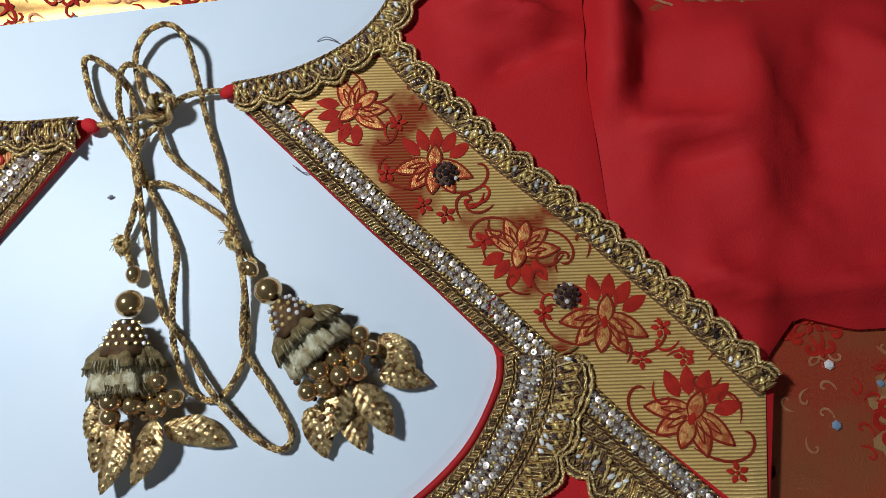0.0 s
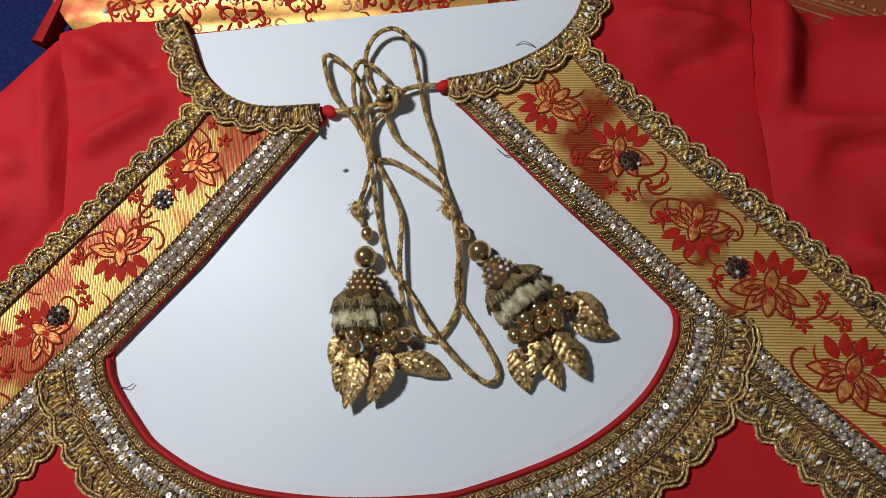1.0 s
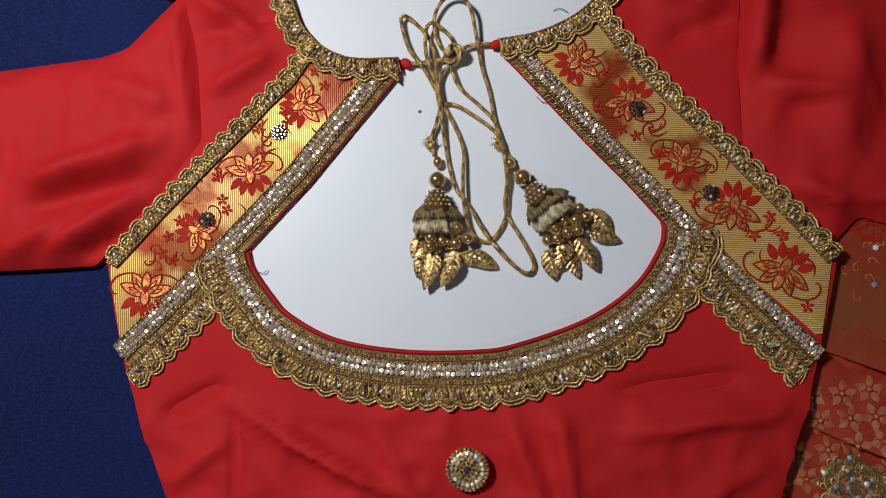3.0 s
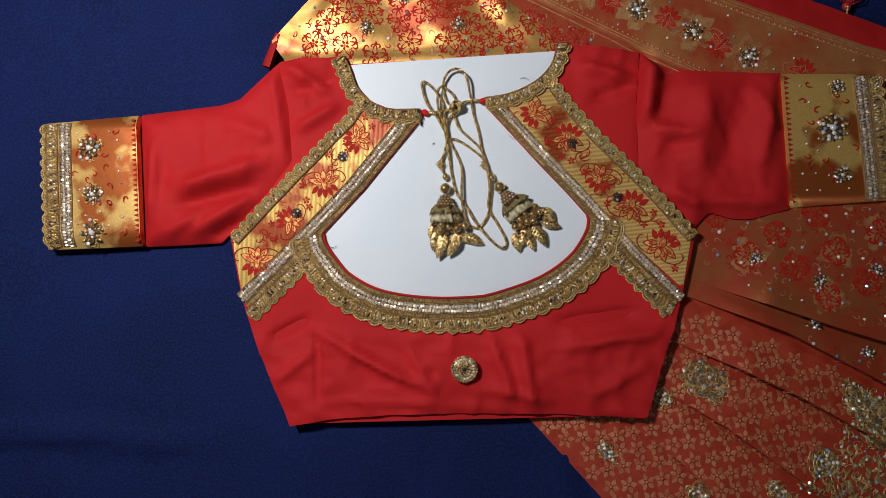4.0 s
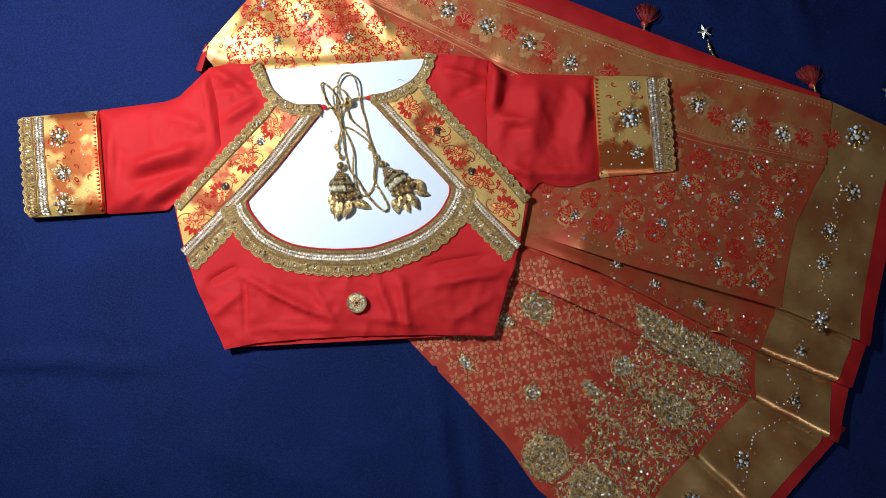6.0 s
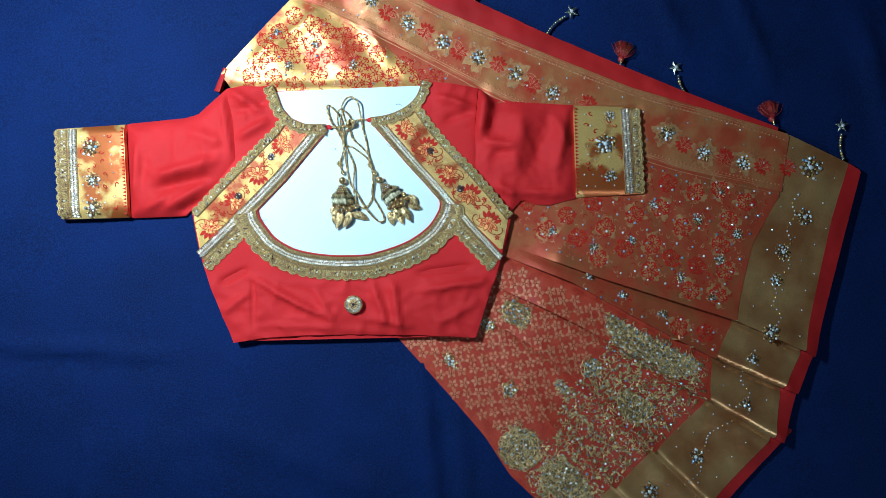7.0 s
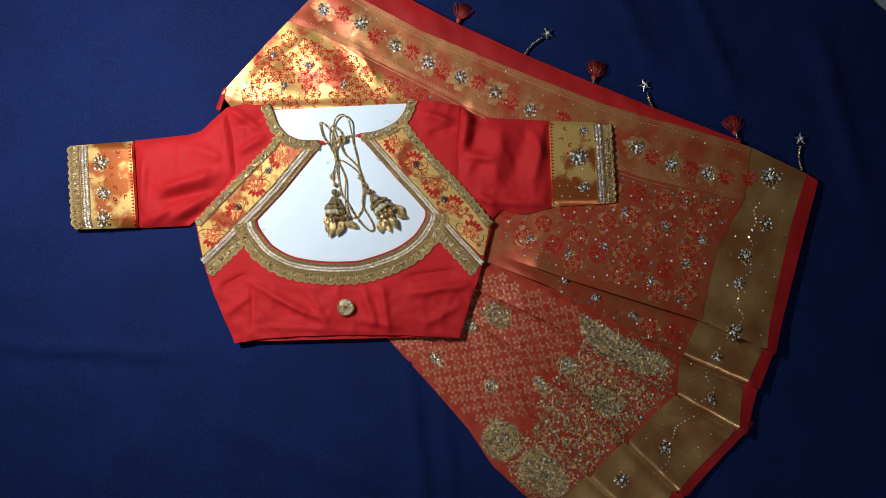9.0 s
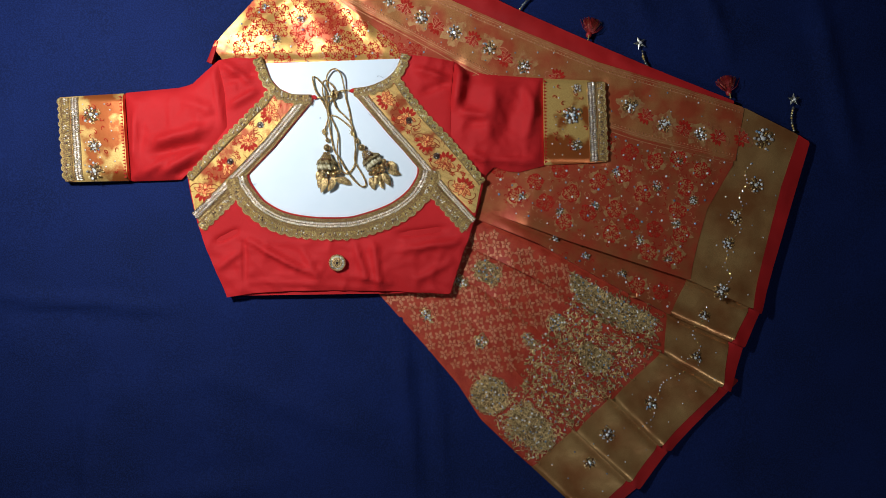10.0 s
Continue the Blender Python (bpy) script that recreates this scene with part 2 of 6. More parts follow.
def sheet(loop, step, height, thick=0.0025):
    """A cloth over the outline, on a grid drawn in to the edge, with a turned-down rim. height(P, d) gives z."""
    loop = np.array(loop, float)
    if np.linalg.norm(loop[0] - loop[-1]) > 1e-9:
        loop = np.vstack([loop, loop[:1]])
    lo, hi = loop.min(0) - step, loop.max(0) + step
    nx, ny = int((hi[0] - lo[0]) / step) + 2, int((hi[1] - lo[1]) / step) + 2
    gx, gy = np.meshgrid(lo[0] + step * np.arange(nx), lo[1] + step * np.arange(ny))
    P = np.stack([gx.ravel(), gy.ravel()], 1)
    ins = inside(P, loop)
    d, q = nearest(P, loop)
    snap = (~ins) | (d < 0.3 * step)
    idx = np.arange(nx * ny).reshape(ny, nx)
    quad = np.stack([idx[:-1, :-1], idx[:-1, 1:], idx[1:, 1:], idx[1:, :-1]], -1).reshape(-1, 4)
    good = ins & (d >= 0.3 * step)
    quad = quad[good[quad].any(1)]
    P = np.where(snap[:, None], q, P)
    d = np.where(snap, 0, d)
    used = np.unique(quad)
    re = np.full(nx * ny, -1)
    re[used] = np.arange(len(used))
    P, d, quad = P[used], d[used], re[quad]
    z = height(P, d)
    faces = [tuple(f) for f in quad]
    count = {}
    for f in faces:
        for i in range(4):
            e = (f[i], f[(i + 1) % 4])
            count[e] = 1
    rim = [e for e in count if (e[1], e[0]) not in count]
    verts = [(*p, h) for p, h in zip(P, z)]
    low = {}
    for e in rim:
        for v in e:
            if v not in low:
                low[v] = len(verts)
                verts += [(*P[v], z[v]), (*P[v], z[v] - thick)]
    faces += [(low[b], low[a], low[a] + 1, low[b] + 1) for a, b in rim]
    return verts, faces


def rough_noise(P, scale, seed=0.0):
    return np.array([noise.noise(Vector((x * scale, y * scale, seed))) for x, y in P])


def folds(P, rows):
    """Soft ridges (or creases, where the height is negative) along short lines: x0, y0, x1, y1, width, height."""
    z = np.zeros(len(P))
    for x0, y0, x1, y1, w, h in rows:
        a, b = np.array((x0, y0)), np.array((x1, y1))
        ab = b - a
        u = ((P - a) @ ab) / (ab @ ab)
        side = np.abs((P[:, 0] - x0) * ab[1] - (P[:, 1] - y0) * ab[0]) / np.linalg.norm(ab)
        end = np.clip(np.minimum(u + 0.15, 1.15 - u) / 0.4, 0, 1)
        z += h * np.exp(-(side / (0.75 * w)) ** 2) * end * end * (3 - 2 * end)
    return z


def frame_of(path):
    t = np.gradient(path, axis=0)
    t /= np.linalg.norm(t, axis=1)[:, None] + 1e-12
    return t, np.stack([-t[:, 1], t[:, 0]], 1)


def along(path, v, wave=0.0, pitch=0.01, phase=0.0):
    """The path moved sideways by v, with a wave."""
    t, nrm = frame_of(path)
    s = np.concatenate([[0], np.cumsum(np.linalg.norm(np.diff(path, axis=0), axis=1))])
    off = v + wave * np.sin(2 * np.pi * s / pitch + phase)
    return path + nrm * off[:, None]


class Heap:
    """Gathers many small shapes into one mesh."""

    def __init__(self):
        self.v, self.f, self.m = [], [], []

    def add(self, verts, faces, slot=0):
        k = len(self.v)
        self.v += [tuple(p) for p in verts]
        self.f += [tuple(i + k for i in f) for f in faces]
        self.m += [slot] * len(faces)

    def part(self, name, mat, parent, label="", kind="", smooth=True):
        return part(name, self.v, self.f, mat, parent, label, kind, smooth, self.m)


def ball(c, r, sx=1.0, sy=1.0, sz=1.0, ang=0.0, seg=8, rings=5):
    ca, sa = math.cos(ang), math.sin(ang)
    verts = [(c[0], c[1], c[2] + r * sz)]
    for i in range(1, rings):
        a = math.pi * i / rings
        for j in range(seg):
            b = 2 * math.pi * j / seg
            x, y = r * sx * math.sin(a) * math.cos(b), r * sy * math.sin(a) * math.sin(b)
            verts.append((c[0] + x * ca - y * sa, c[1] + x * sa + y * ca, c[2] + r * sz * math.cos(a)))
    verts.append((c[0], c[1], c[2] - r * sz))
    faces = [(0, 1 + j, 1 + (j + 1) % seg) for j in range(seg)]
    for i in range(rings - 2):
        for j in range(seg):
            a, b = 1 + i * seg + j, 1 + i * seg + (j + 1) % seg
            faces.append((a, a + seg, b + seg, b))
    last = len(verts) - 1
    faces += [(last, last - seg + (j + 1) % seg, last - seg + j) for j in range(seg)]
    return verts, faces


def gem(c, r, ang=0.0, flat=0.7):
    """A faceted stone: table, girdle and culet."""
    verts, k = [], 6
    for rr, zz in ((0.5, flat), (1.0, 0.25), (0.95, 0.0)):
        for j in range(k):
            b = ang + 2 * math.pi * (j + 0.5 * (rr < 0.9)) / k
            verts.append((c[0] + r * rr * math.cos(b), c[1] + r * rr * math.sin(b), c[2] + r * zz))
    faces = [tuple(range(k))]
    for lev in range(2):
        for j in range(k):
            a, b = lev * k + j, lev * k + (j + 1) % k
            faces.append((a, a + k, b + k, b))
    return verts, faces


def sequin(c, r, ang=0.0, tilt=0.3, tilt_dir=0.0):
    """A cupped disc with a dimple."""
    k = 7
    verts = [(c[0], c[1], c[2] + 0.1 * r)]
    for rr, zz in ((0.45, 0.28), (1.0, 0.12)):
        for j in range(k):
            b = ang + 2 * math.pi * j / k
            x, y = r * rr * math.cos(b), r * rr * math.sin(b)
            verts.append((c[0] + x, c[1] + y, c[2] + r * zz + tilt * (x * math.cos(tilt_dir) + y * math.sin(tilt_dir))))
    faces = [(0, 1 + j, 1 + (j + 1) % k) for j in range(k)]
    faces += [(1 + j, 1 + k + j, 1 + k + (j + 1) % k, 1 + (j + 1) % k) for j in range(k)]
    return verts, faces


def tube(path, r, sides=6, caps=True):
    p = np.array(path, float)
    t = np.gradient(p, axis=0)
    t /= np.linalg.norm(t, axis=1)[:, None] + 1e-12
    up = np.array((0, 0, 1.0))
    n1 = np.cross(t, up)
    ln = np.linalg.norm(n1, axis=1)[:, None]
    n1 = np.where(ln > 1e-6, n1 / np.maximum(ln, 1e-9), np.array((1.0, 0, 0)))
    n2 = np.cross(n1, t)
    rr = np.broadcast_to(np.array(r, float), (len(p),))
    verts = []
    for i in range(len(p)):
        for j in range(sides):
            a = 2 * math.pi * j / sides
            verts.append(p[i] + rr[i] * (n1[i] * math.cos(a) + n2[i] * math.sin(a)))
    faces = [(i * sides + j, i * sides + (j + 1) % sides, (i + 1) * sides + (j + 1) % sides, (i + 1) * sides + j) for i in range(len(p) - 1) for j in range(sides)]
    if caps:
        faces += [tuple(range(sides))[::-1], tuple(range((len(p) - 1) * sides, len(p) * sides))]
    return verts, faces


def rope(heap, path, r, twist, strands=3, slots=(0, 1, 2), sides=5):
    """Twisted strands round a path."""
    p = np.array(path, float)
    t = np.gradient(p, axis=0)
    t /= np.linalg.norm(t, axis=1)[:, None] + 1e-12
    n1 = np.cross(t, (0, 0, 1.0))
    n1 /= np.linalg.norm(n1, axis=1)[:, None] + 1e-9
    n2 = np.cross(n1, t)
    s = np.concatenate([[0], np.cumsum(np.linalg.norm(np.diff(p, axis=0), axis=1))])
    for k in range(strands):
        a = 2 * np.pi * (s / twist + k / strands)
        c = p + 0.5 * r * (n1 * np.cos(a)[:, None] + n2 * np.sin(a)[:, None])
        heap.add(*tube(c, 0.55 * r, sides), slots[k % len(slots)])


def braid(heap, path, r, twist):
    """Eight fine strands, four wound each way, passing over and under."""
    p = np.array(path, float)
    t = np.gradient(p, axis=0)
    t /= np.linalg.norm(t, axis=1)[:, None] + 1e-12
    n1 = np.cross(t, (0, 0, 1.0))
    n1 /= np.linalg.norm(n1, axis=1)[:, None] + 1e-9
    n2 = np.cross(n1, t)
    s = np.concatenate([[0], np.cumsum(np.linalg.norm(np.diff(p, axis=0), axis=1))])
    for k in range(8):
        way = 1 if k % 2 else -1
        a = way * 2 * np.pi * s / twist + 2 * np.pi * (k // 2) / 4 + (0.4 if way > 0 else 0)
        rad = r * (0.66 + 0.16 * way * np.cos(8 * np.pi * s / twist + k))
        c = p + rad[:, None] * (n1 * np.cos(a)[:, None] + n2 * np.sin(a)[:, None])
        heap.add(*tube(c, 0.36 * r, 5), (0, 1, 2, 0, 1, 0, 0, 1)[k])


def ribbon(path, z, w):
    """A flat stroke, tapered at both ends."""
    p = np.array(path, float)
    t, nrm = frame_of(p)
    k = len(p)
    ww = w * np.clip(np.minimum(np.arange(k), np.arange(k)[::-1]) / (0.25 * k) + 0.3, 0, 1)
    zz = np.broadcast_to(z, (k,))
    verts = []
    for i in range(k):
        for sgn, dz in ((0.5, 0), (-0.5, 0)):
            verts.append((*(p[i] + sgn * ww[i] * nrm[i]), zz[i] + dz))
    faces = [(2 * i, 2 * i + 1, 2 * i + 3, 2 * i + 2) for i in range(k - 1)]
    return verts, faces


def within_blouse(verts, faces):
    """Keeps the faces of a trim that lie inside the blouse's side seams."""
    kept = []
    for k, f in enumerate(faces):
        x = sum(verts[i][0] for i in f) / len(f)
        y = sum(verts[i][1] for i in f) / len(f)
        if 0.03 < y < 0.143 and abs(x) < 0.27:
            if x < np.interp(y, (0.03, 0.045, 0.087, 0.145), (-0.224, -0.230, -0.241, -0.252)) or x > np.interp(y, (0.034, 0.085, 0.135), (0.220, 0.235, 0.248)):
                continue
        kept.append(k)
    return kept


def trim_part(name, heap, mat, parent, label="", kind="", smooth=True):
    kept = within_blouse(heap.v, heap.f)
    used = sorted({i for k in kept for i in heap.f[k]})
    at = {i: n for n, i in enumerate(used)}
    return part(name, [heap.v[i] for i in used], [tuple(at[i] for i in heap.f[k]) for k in kept], mat, parent, label, kind, smooth, [heap.m[k] for k in kept])


def strip(path, v0, v1, zf, cuts=3, scallop=0.0, pitch=0.012, crown=0.0008):
    """A band beside a path, from v0 to v1 sideways, its far edge scalloped."""
    lines = []
    for i in range(cuts + 1):
        u = i / cuts
        v = v0 + (v1 - v0) * u
        line = along(path, v)
        if scallop and i == cuts:
            t, nrm = frame_of(path)
            s = np.concatenate([[0], np.cumsum(np.linalg.norm(np.diff(path, axis=0), axis=1))])
            bow = np.abs(np.sin(np.pi * s / pitch)) * scallop * np.sign(v1 - v0)
            line = line + nrm * bow[:, None]
        lines.append((line, crown * math.sin(math.pi * u) + 0.0006))
    k = len(path)
    verts = []
    for line, dz in lines:
        z = zf(line) + dz
        verts += [(*p, h) for p, h in zip(line, z)]
    first = len(verts)
    for line, dz in (lines[0], lines[-1]):
        z = zf(line) - 0.0008
        verts += [(*p, h) for p, h in zip(line, z)]
    faces = []
    for r in range(cuts):
        faces += [(r * k + i, r * k + i + 1, (r + 1) * k + i + 1, (r + 1) * k + i) for i in range(k - 1)]
    faces += [(i, first + i, first + i + 1, i + 1) for i in range(k - 1)]
    faces += [(cuts * k + i, cuts * k + i + 1, first + k + i + 1, first + k + i) for i in range(k - 1)]
    return verts, faces


def lift(line, zf, dz):
    return np.column_stack([line, zf(line) + dz])


def points_on(path, v, pitch, start=0.5):
    line = along(path, v)
    s = np.concatenate([[0], np.cumsum(np.linalg.norm(np.diff(line, axis=0), axis=1))])
    u = np.arange(start * pitch, s[-1], pitch)
    p = np.stack([np.interp(u, s, line[:, i]) for i in range(2)], 1)
    t, _ = frame_of(line)
    a = np.interp(u, s, np.unwrap(np.arctan2(t[:, 1], t[:, 0])))
    return p, a


# ---- the room ----
def box(name, lo, hi, mat, label):
    x0, y0, z0 = lo
    x1, y1, z1 = hi
    v = [(x0, y0, z0), (x1, y0, z0), (x1, y1, z0), (x0, y1, z0), (x0, y0, z1), (x1, y0, z1), (x1, y1, z1), (x0, y1, z1)]
    f = [(3, 2, 1, 0), (4, 5, 6, 7), (0, 1, 5, 4), (1, 2, 6, 5), (2, 3, 7, 6), (3, 0, 4, 7)]
    return tagged(part(name, v, f, mat, smooth=False), label, name.split("_")[0], kind="structure")


box("floor", (-2.4, -2.4, -0.10), (2.4, 2.4, -0.006), FLOOR, "plain grey polished floor under the blue sheet")
box("wall_north", (-2.4, 2.4, -0.1), (2.4, 2.5, 2.7), WALL, "plain grey painted wall")
box("wall_south", (-2.4, -2.5, -0.1), (2.4, -2.4, 2.7), WALL, "plain grey painted wall")
box("wall_east", (2.4, -2.5, -0.1), (2.5, 2.5, 2.7), WALL, "plain grey painted wall")
box("wall_west", (-2.5, -2.5, -0.1), (-2.4, 2.5, 2.7), WALL, "plain grey painted wall")
box("ceiling", (-2.5, -2.5, 2.7), (2.5, 2.5, 2.8), CEIL, "plain grey painted ceiling")


# ---- blue sheet on the floor ----
def sheet_height(P, d):
    z = 0.0018 * rough_noise(P, 6.0, 3.1) + 0.0011 * rough_noise(P, 21.0, 7.7) + 0.0006 * rough_noise(P * np.array((1.0, 0.35)), 70.0, 2.2) + 0.004 * (0.5 - np.abs(rough_noise(P * np.array((0.55, 1.0)), 7.0, 6.3))) ** 4
    z += folds(P, [(-0.62, -0.05, -0.30, -0.075, 0.010, 0.005), (-0.56, -0.085, -0.30, -0.10, 0.014, -0.004), (0.10, -0.10, 0.13, -0.45, 0.014, 0.006),
                   (0.155, -0.15, 0.18, -0.45, 0.012, 0.004), (-0.42, -0.20, -0.44, -0.50, 0.02, 0.004), (-0.60, 0.02, -0.60, 0.60, 0.03, 0.002),
                   (0.43, 0.60, 0.52, 0.40, 0.012, 0.004), (0.55, 0.62, 0.66, 0.34, 0.014, 0.005), (-0.5, 0.42, -0.2, 0.60, 0.03, 0.002),
                   (-0.25, -0.18, 0.05, -0.30, 0.03, 0.002), (0.80, 0.45, 0.87, 0.15, 0.02, 0.004), (-0.5, -0.42, -0.1, -0.38, 0.03, 0.003)])
    return np.minimum(z, 0.0) * 0.6 + np.maximum(z, 0) * 2.4 - 0.002


outline = spline([(-1.5, -1.1), (0.2, -1.15), (1.5, -1.1), (1.52, -0.2), (1.3, 0.15), (0.96, 0.44), (0.86, 0.55), (0.80, 0.70), (0.6, 1.2), (-0.4, 1.22), (-1.5, 1.2), (-1.52, 0.0)], 0.02, True)
v, f = sheet(outline, 0.0125, sheet_height, 0.003)
tagged(part("bed_sheet", v, f, BLUE), "dark navy blue cotton sheet spread over the floor, lightly creased", "sheet")

# ---- saree ----
saree = thing("saree", (0.4, 0.05, 0.0), "red and gold brocade saree fanned in pleats on a blue sheet", "saree")

TOP = [(-0.202, 0.359), (-0.13, 0.436), (-0.06, 0.506), (-0.010, 0.553), (0.010, 0.569), (0.066, 0.552), (0.104, 0.518), (0.20, 0.466), (0.304, 0.416), (0.422, 0.364), (0.530, 0.318), (0.657, 0.267), (0.771, 0.213)]
GOLD_TOP = [(-0.034, 0.531), (-0.007, 0.535), (0.132, 0.459), (0.28, 0.394), (0.435, 0.330), (0.56, 0.292), (0.679, 0.254), (0.771, 0.208)]
GOLD_LOW = [(-0.088, 0.478), (-0.060, 0.467), (0.074, 0.401), (0.263, 0.301), (0.357, 0.258), (0.50, 0.205), (0.665, 0.165)]
# lower edges of the pleats, from under the blouse out to the end
PLEATS = [
    [(0.16, 0.115), (0.239, 0.088), (0.381, 0.035), (0.587, -0.033), (0.693, -0.082)],
    [(0.15, 0.100), (0.239, 0.069), (0.334, 0.030), (0.45, -0.036), (0.554, -0.091), (0.660, -0.139)],
    [(0.15, 0.055), (0.286, -0.007), (0.343, -0.036), (0.45, -0.098), (0.545, -0.158), (0.646, -0.217)],
    [(0.13, 0.02), (0.267, -0.065), (0.382, -0.152), (0.458, -0.235), (0.541, -0.318)],
    [(0.12, -0.01), (0.230, -0.110), (0.310, -0.200), (0.398, -0.295), (0.490, -0.380)],
]
LOW_LEFT = [(0.04, -0.024), (0.064, -0.052), (0.142, -0.141), (0.199, -0.209), (0.238, -0.270), (0.324, -0.352), (0.395, -0.420), (0.42, -0.440)]
GOLD_IN = [(0.679, 0.254), (0.619, 0.086), (0.587, -0.033), (0.554, -0.091), (0.545, -0.158), (0.458, -0.235), (0.398, -0.290), (0.324, -0.352)]
GOLD_OUT = [(0.771, 0.208), (0.743, 0.123), (0.693, -0.082), (0.660, -0.139), (0.646, -0.217), (0.541, -0.318), (0.490, -0.380), (0.42, -0.440)]
RED_OUT = [(0.790, 0.196), (0.764, 0.104), (0.709, -0.092), (0.683, -0.149), (0.660, -0.224), (0.560, -0.325), (0.508, -0.392), (0.430, -0.455)]


def pleat_height(level, edge, above=None, roll=0.0115):
    line = spline(edge, 0.01)
    over = spline(above, 0.01) if above else None
    base = 0.0060 + 0.0018 * level

    def height(P, d):
        near, _ = nearest(P, line)
        fade = np.clip((P[:, 0] - 0.21) / 0.08, 0, 1)
        z = base + fade * (0.0150 * np.exp(-near / 0.021) - roll * np.clip(1 - near / 0.012, 0, 1) ** 2)
        if over is not None:
            beside, _ = nearest(P, over)
            z -= np.clip((P[:, 0] - 0.2) / 0.05, 0, 1) * 0.0060 * np.exp(-(beside / 0.005) ** 2)
        z += 0.0008 * rough_noise(P, 22.0, level * 3.3) * np.clip(d / 0.02, 0, 1) + 0.0006 * rough_noise(P, 60, level) + np.clip((P[:, 0] - 0.40) / 0.1, 0, 1) * np.clip(d / 0.01, 0, 1) * 0.0016 * rough_noise(P, 34, 2.0 + level)
        return pressed(P, z)
    return height


def pressed(P, z):
    """Lies flat under the blouse."""
    x, y = P[:, 0], P[:, 1]
    side = np.clip((0.2955 + 0.31 * y - x) / 0.08, 0, 1) * np.clip((0.180 - y) / 0.02, 0, 1) * np.clip((y + 0.065) / 0.02, 0, 1)
    chest = np.clip((0.215 - x) / 0.02, 0, 1) * np.clip((0.344 - y) / 0.010, 0, 1) * np.clip((y - 0.10) / 0.02, 0, 1)
    arm = np.clip((0.452 - x) / 0.012, 0, 1) * np.clip(np.minimum(y - 0.152, 0.306 - y) / 0.012, 0, 1)
    w = np.maximum(np.maximum(side, chest), arm)
    return z - w * np.maximum(z - 0.0098, 0)


for i, edge in enumerate(PLEATS):
    level = 4 - i
    hf = pleat_height(level, edge, PLEATS[i - 1] if i else None)
    hb = pleat_height(level, edge, PLEATS[i - 1] if i else None, 0.002)
    gin, gout, rout = GOLD_IN[2 + i], GOLD_OUT[2 + i], RED_OUT[2 + i]
    if i == 0:
        continue
    up = PLEATS[i - 1]
    gin2, gout2, rout2 = GOLD_IN[1 + i], GOLD_OUT[1 + i], RED_OUT[1 + i]
    inner = [q for q in edge if q[0] < gin[0] - 0.01]
    back = [q for q in up if q[0] < gin2[0] - 0.02]
    # the pleat runs on a little under its neighbour
    tuck = lambda q, r: (q[0] + 0.18 * (q[0] - r[0]), q[1] + 0.18 * (q[1] - r[1]))
    body = inner + [gin, tuck(gin2, gin)] + [(x, y + 0.012) for x, y in back[::-1]]
    mat = DAMASK if i == 1 else RED_WEAVE
    v, f = sheet(resample(body + body[:1], 0.004), 0.005, hb, 0.006)
    part("pleat", v, f, mat, saree, "red brocade pleat with woven flowers")
    v, f = sheet(resample([gin, gout, tuck(gout2, gout), tuck(gin2, gin), gin], 0.004), 0.005, hf)
    part("border", v, f, GOLD_BORDER, saree, "gold zari border of a pleat")
    v, f = sheet(resample([gout, rout, tuck(rout2, rout), tuck(gout2, gout), gout], 0.003), 0.005, lambda P, d, hf=hf: hf(P, d) - 0.0006)
    part("edging", v, f, RED_EDGE, saree, "plain red edging")

# the lowest stretch of cloth, out to the cut edge
low_h = pleat_height(0, LOW_LEFT)
low_base = lambda P, d: low_h(P, d) - 0.0035 - 0.003 * np.exp(-(nearest(P, low_over)[0] / 0.005) ** 2)
low_over = spline(PLEATS[4], 0.01)
v, f = sheet(resample(LOW_LEFT[:6] + [GOLD_IN[6]] + [(0.310, -0.185), (0.230, -0.095), (0.12, 0.01), (0.04, -0.024)], 0.004), 0.006, low_base)
part("pleat", v, f, RED_WEAVE, saree, "red brocade pleat with woven flowers")
v, f = sheet(resample([GOLD_IN[7], GOLD_OUT[7], (0.50, -0.37), (0.408, -0.28), GOLD_IN[7]], 0.004), 0.005, low_base)
part("border", v, f, GOLD_BORDER, saree, "gold zari border of a pleat")
v, f = sheet(resample([GOLD_OUT[7], RED_OUT[7], (0.518, -0.382), (0.50, -0.37), GOLD_OUT[7]], 0.003), 0.005, lambda P, d: low_base(P, d) - 0.0006)
part("edging", v, f, RED_EDGE, saree, "plain red edging")

top_h = pleat_height(4, PLEATS[0], None, 0.004)


def upper(P, d):
    z = top_h(P, d)
    left = np.clip((0.15 - P[:, 0]) / 0.1, 0, 1) * np.clip((P[:, 1] - 0.33) / 0.03, 0, 1)
    z += left * (0.004 + 0.0022 * np.sin(P[:, 0] * 62 + P[:, 1] * 40) * np.clip(d / 0.02, 0, 1))
    z += folds(P, [(0.02, 0.44, 0.06, 0.37, 0.010, 0.004), (-0.16, 0.375, -0.02, 0.47, 0.012, 0.004), (0.35, 0.10, 0.56, 0.03, 0.02, 0.002), (0.45, 0.17, 0.62, 0.10, 0.03, 0.002)])
    return pressed(P, z)


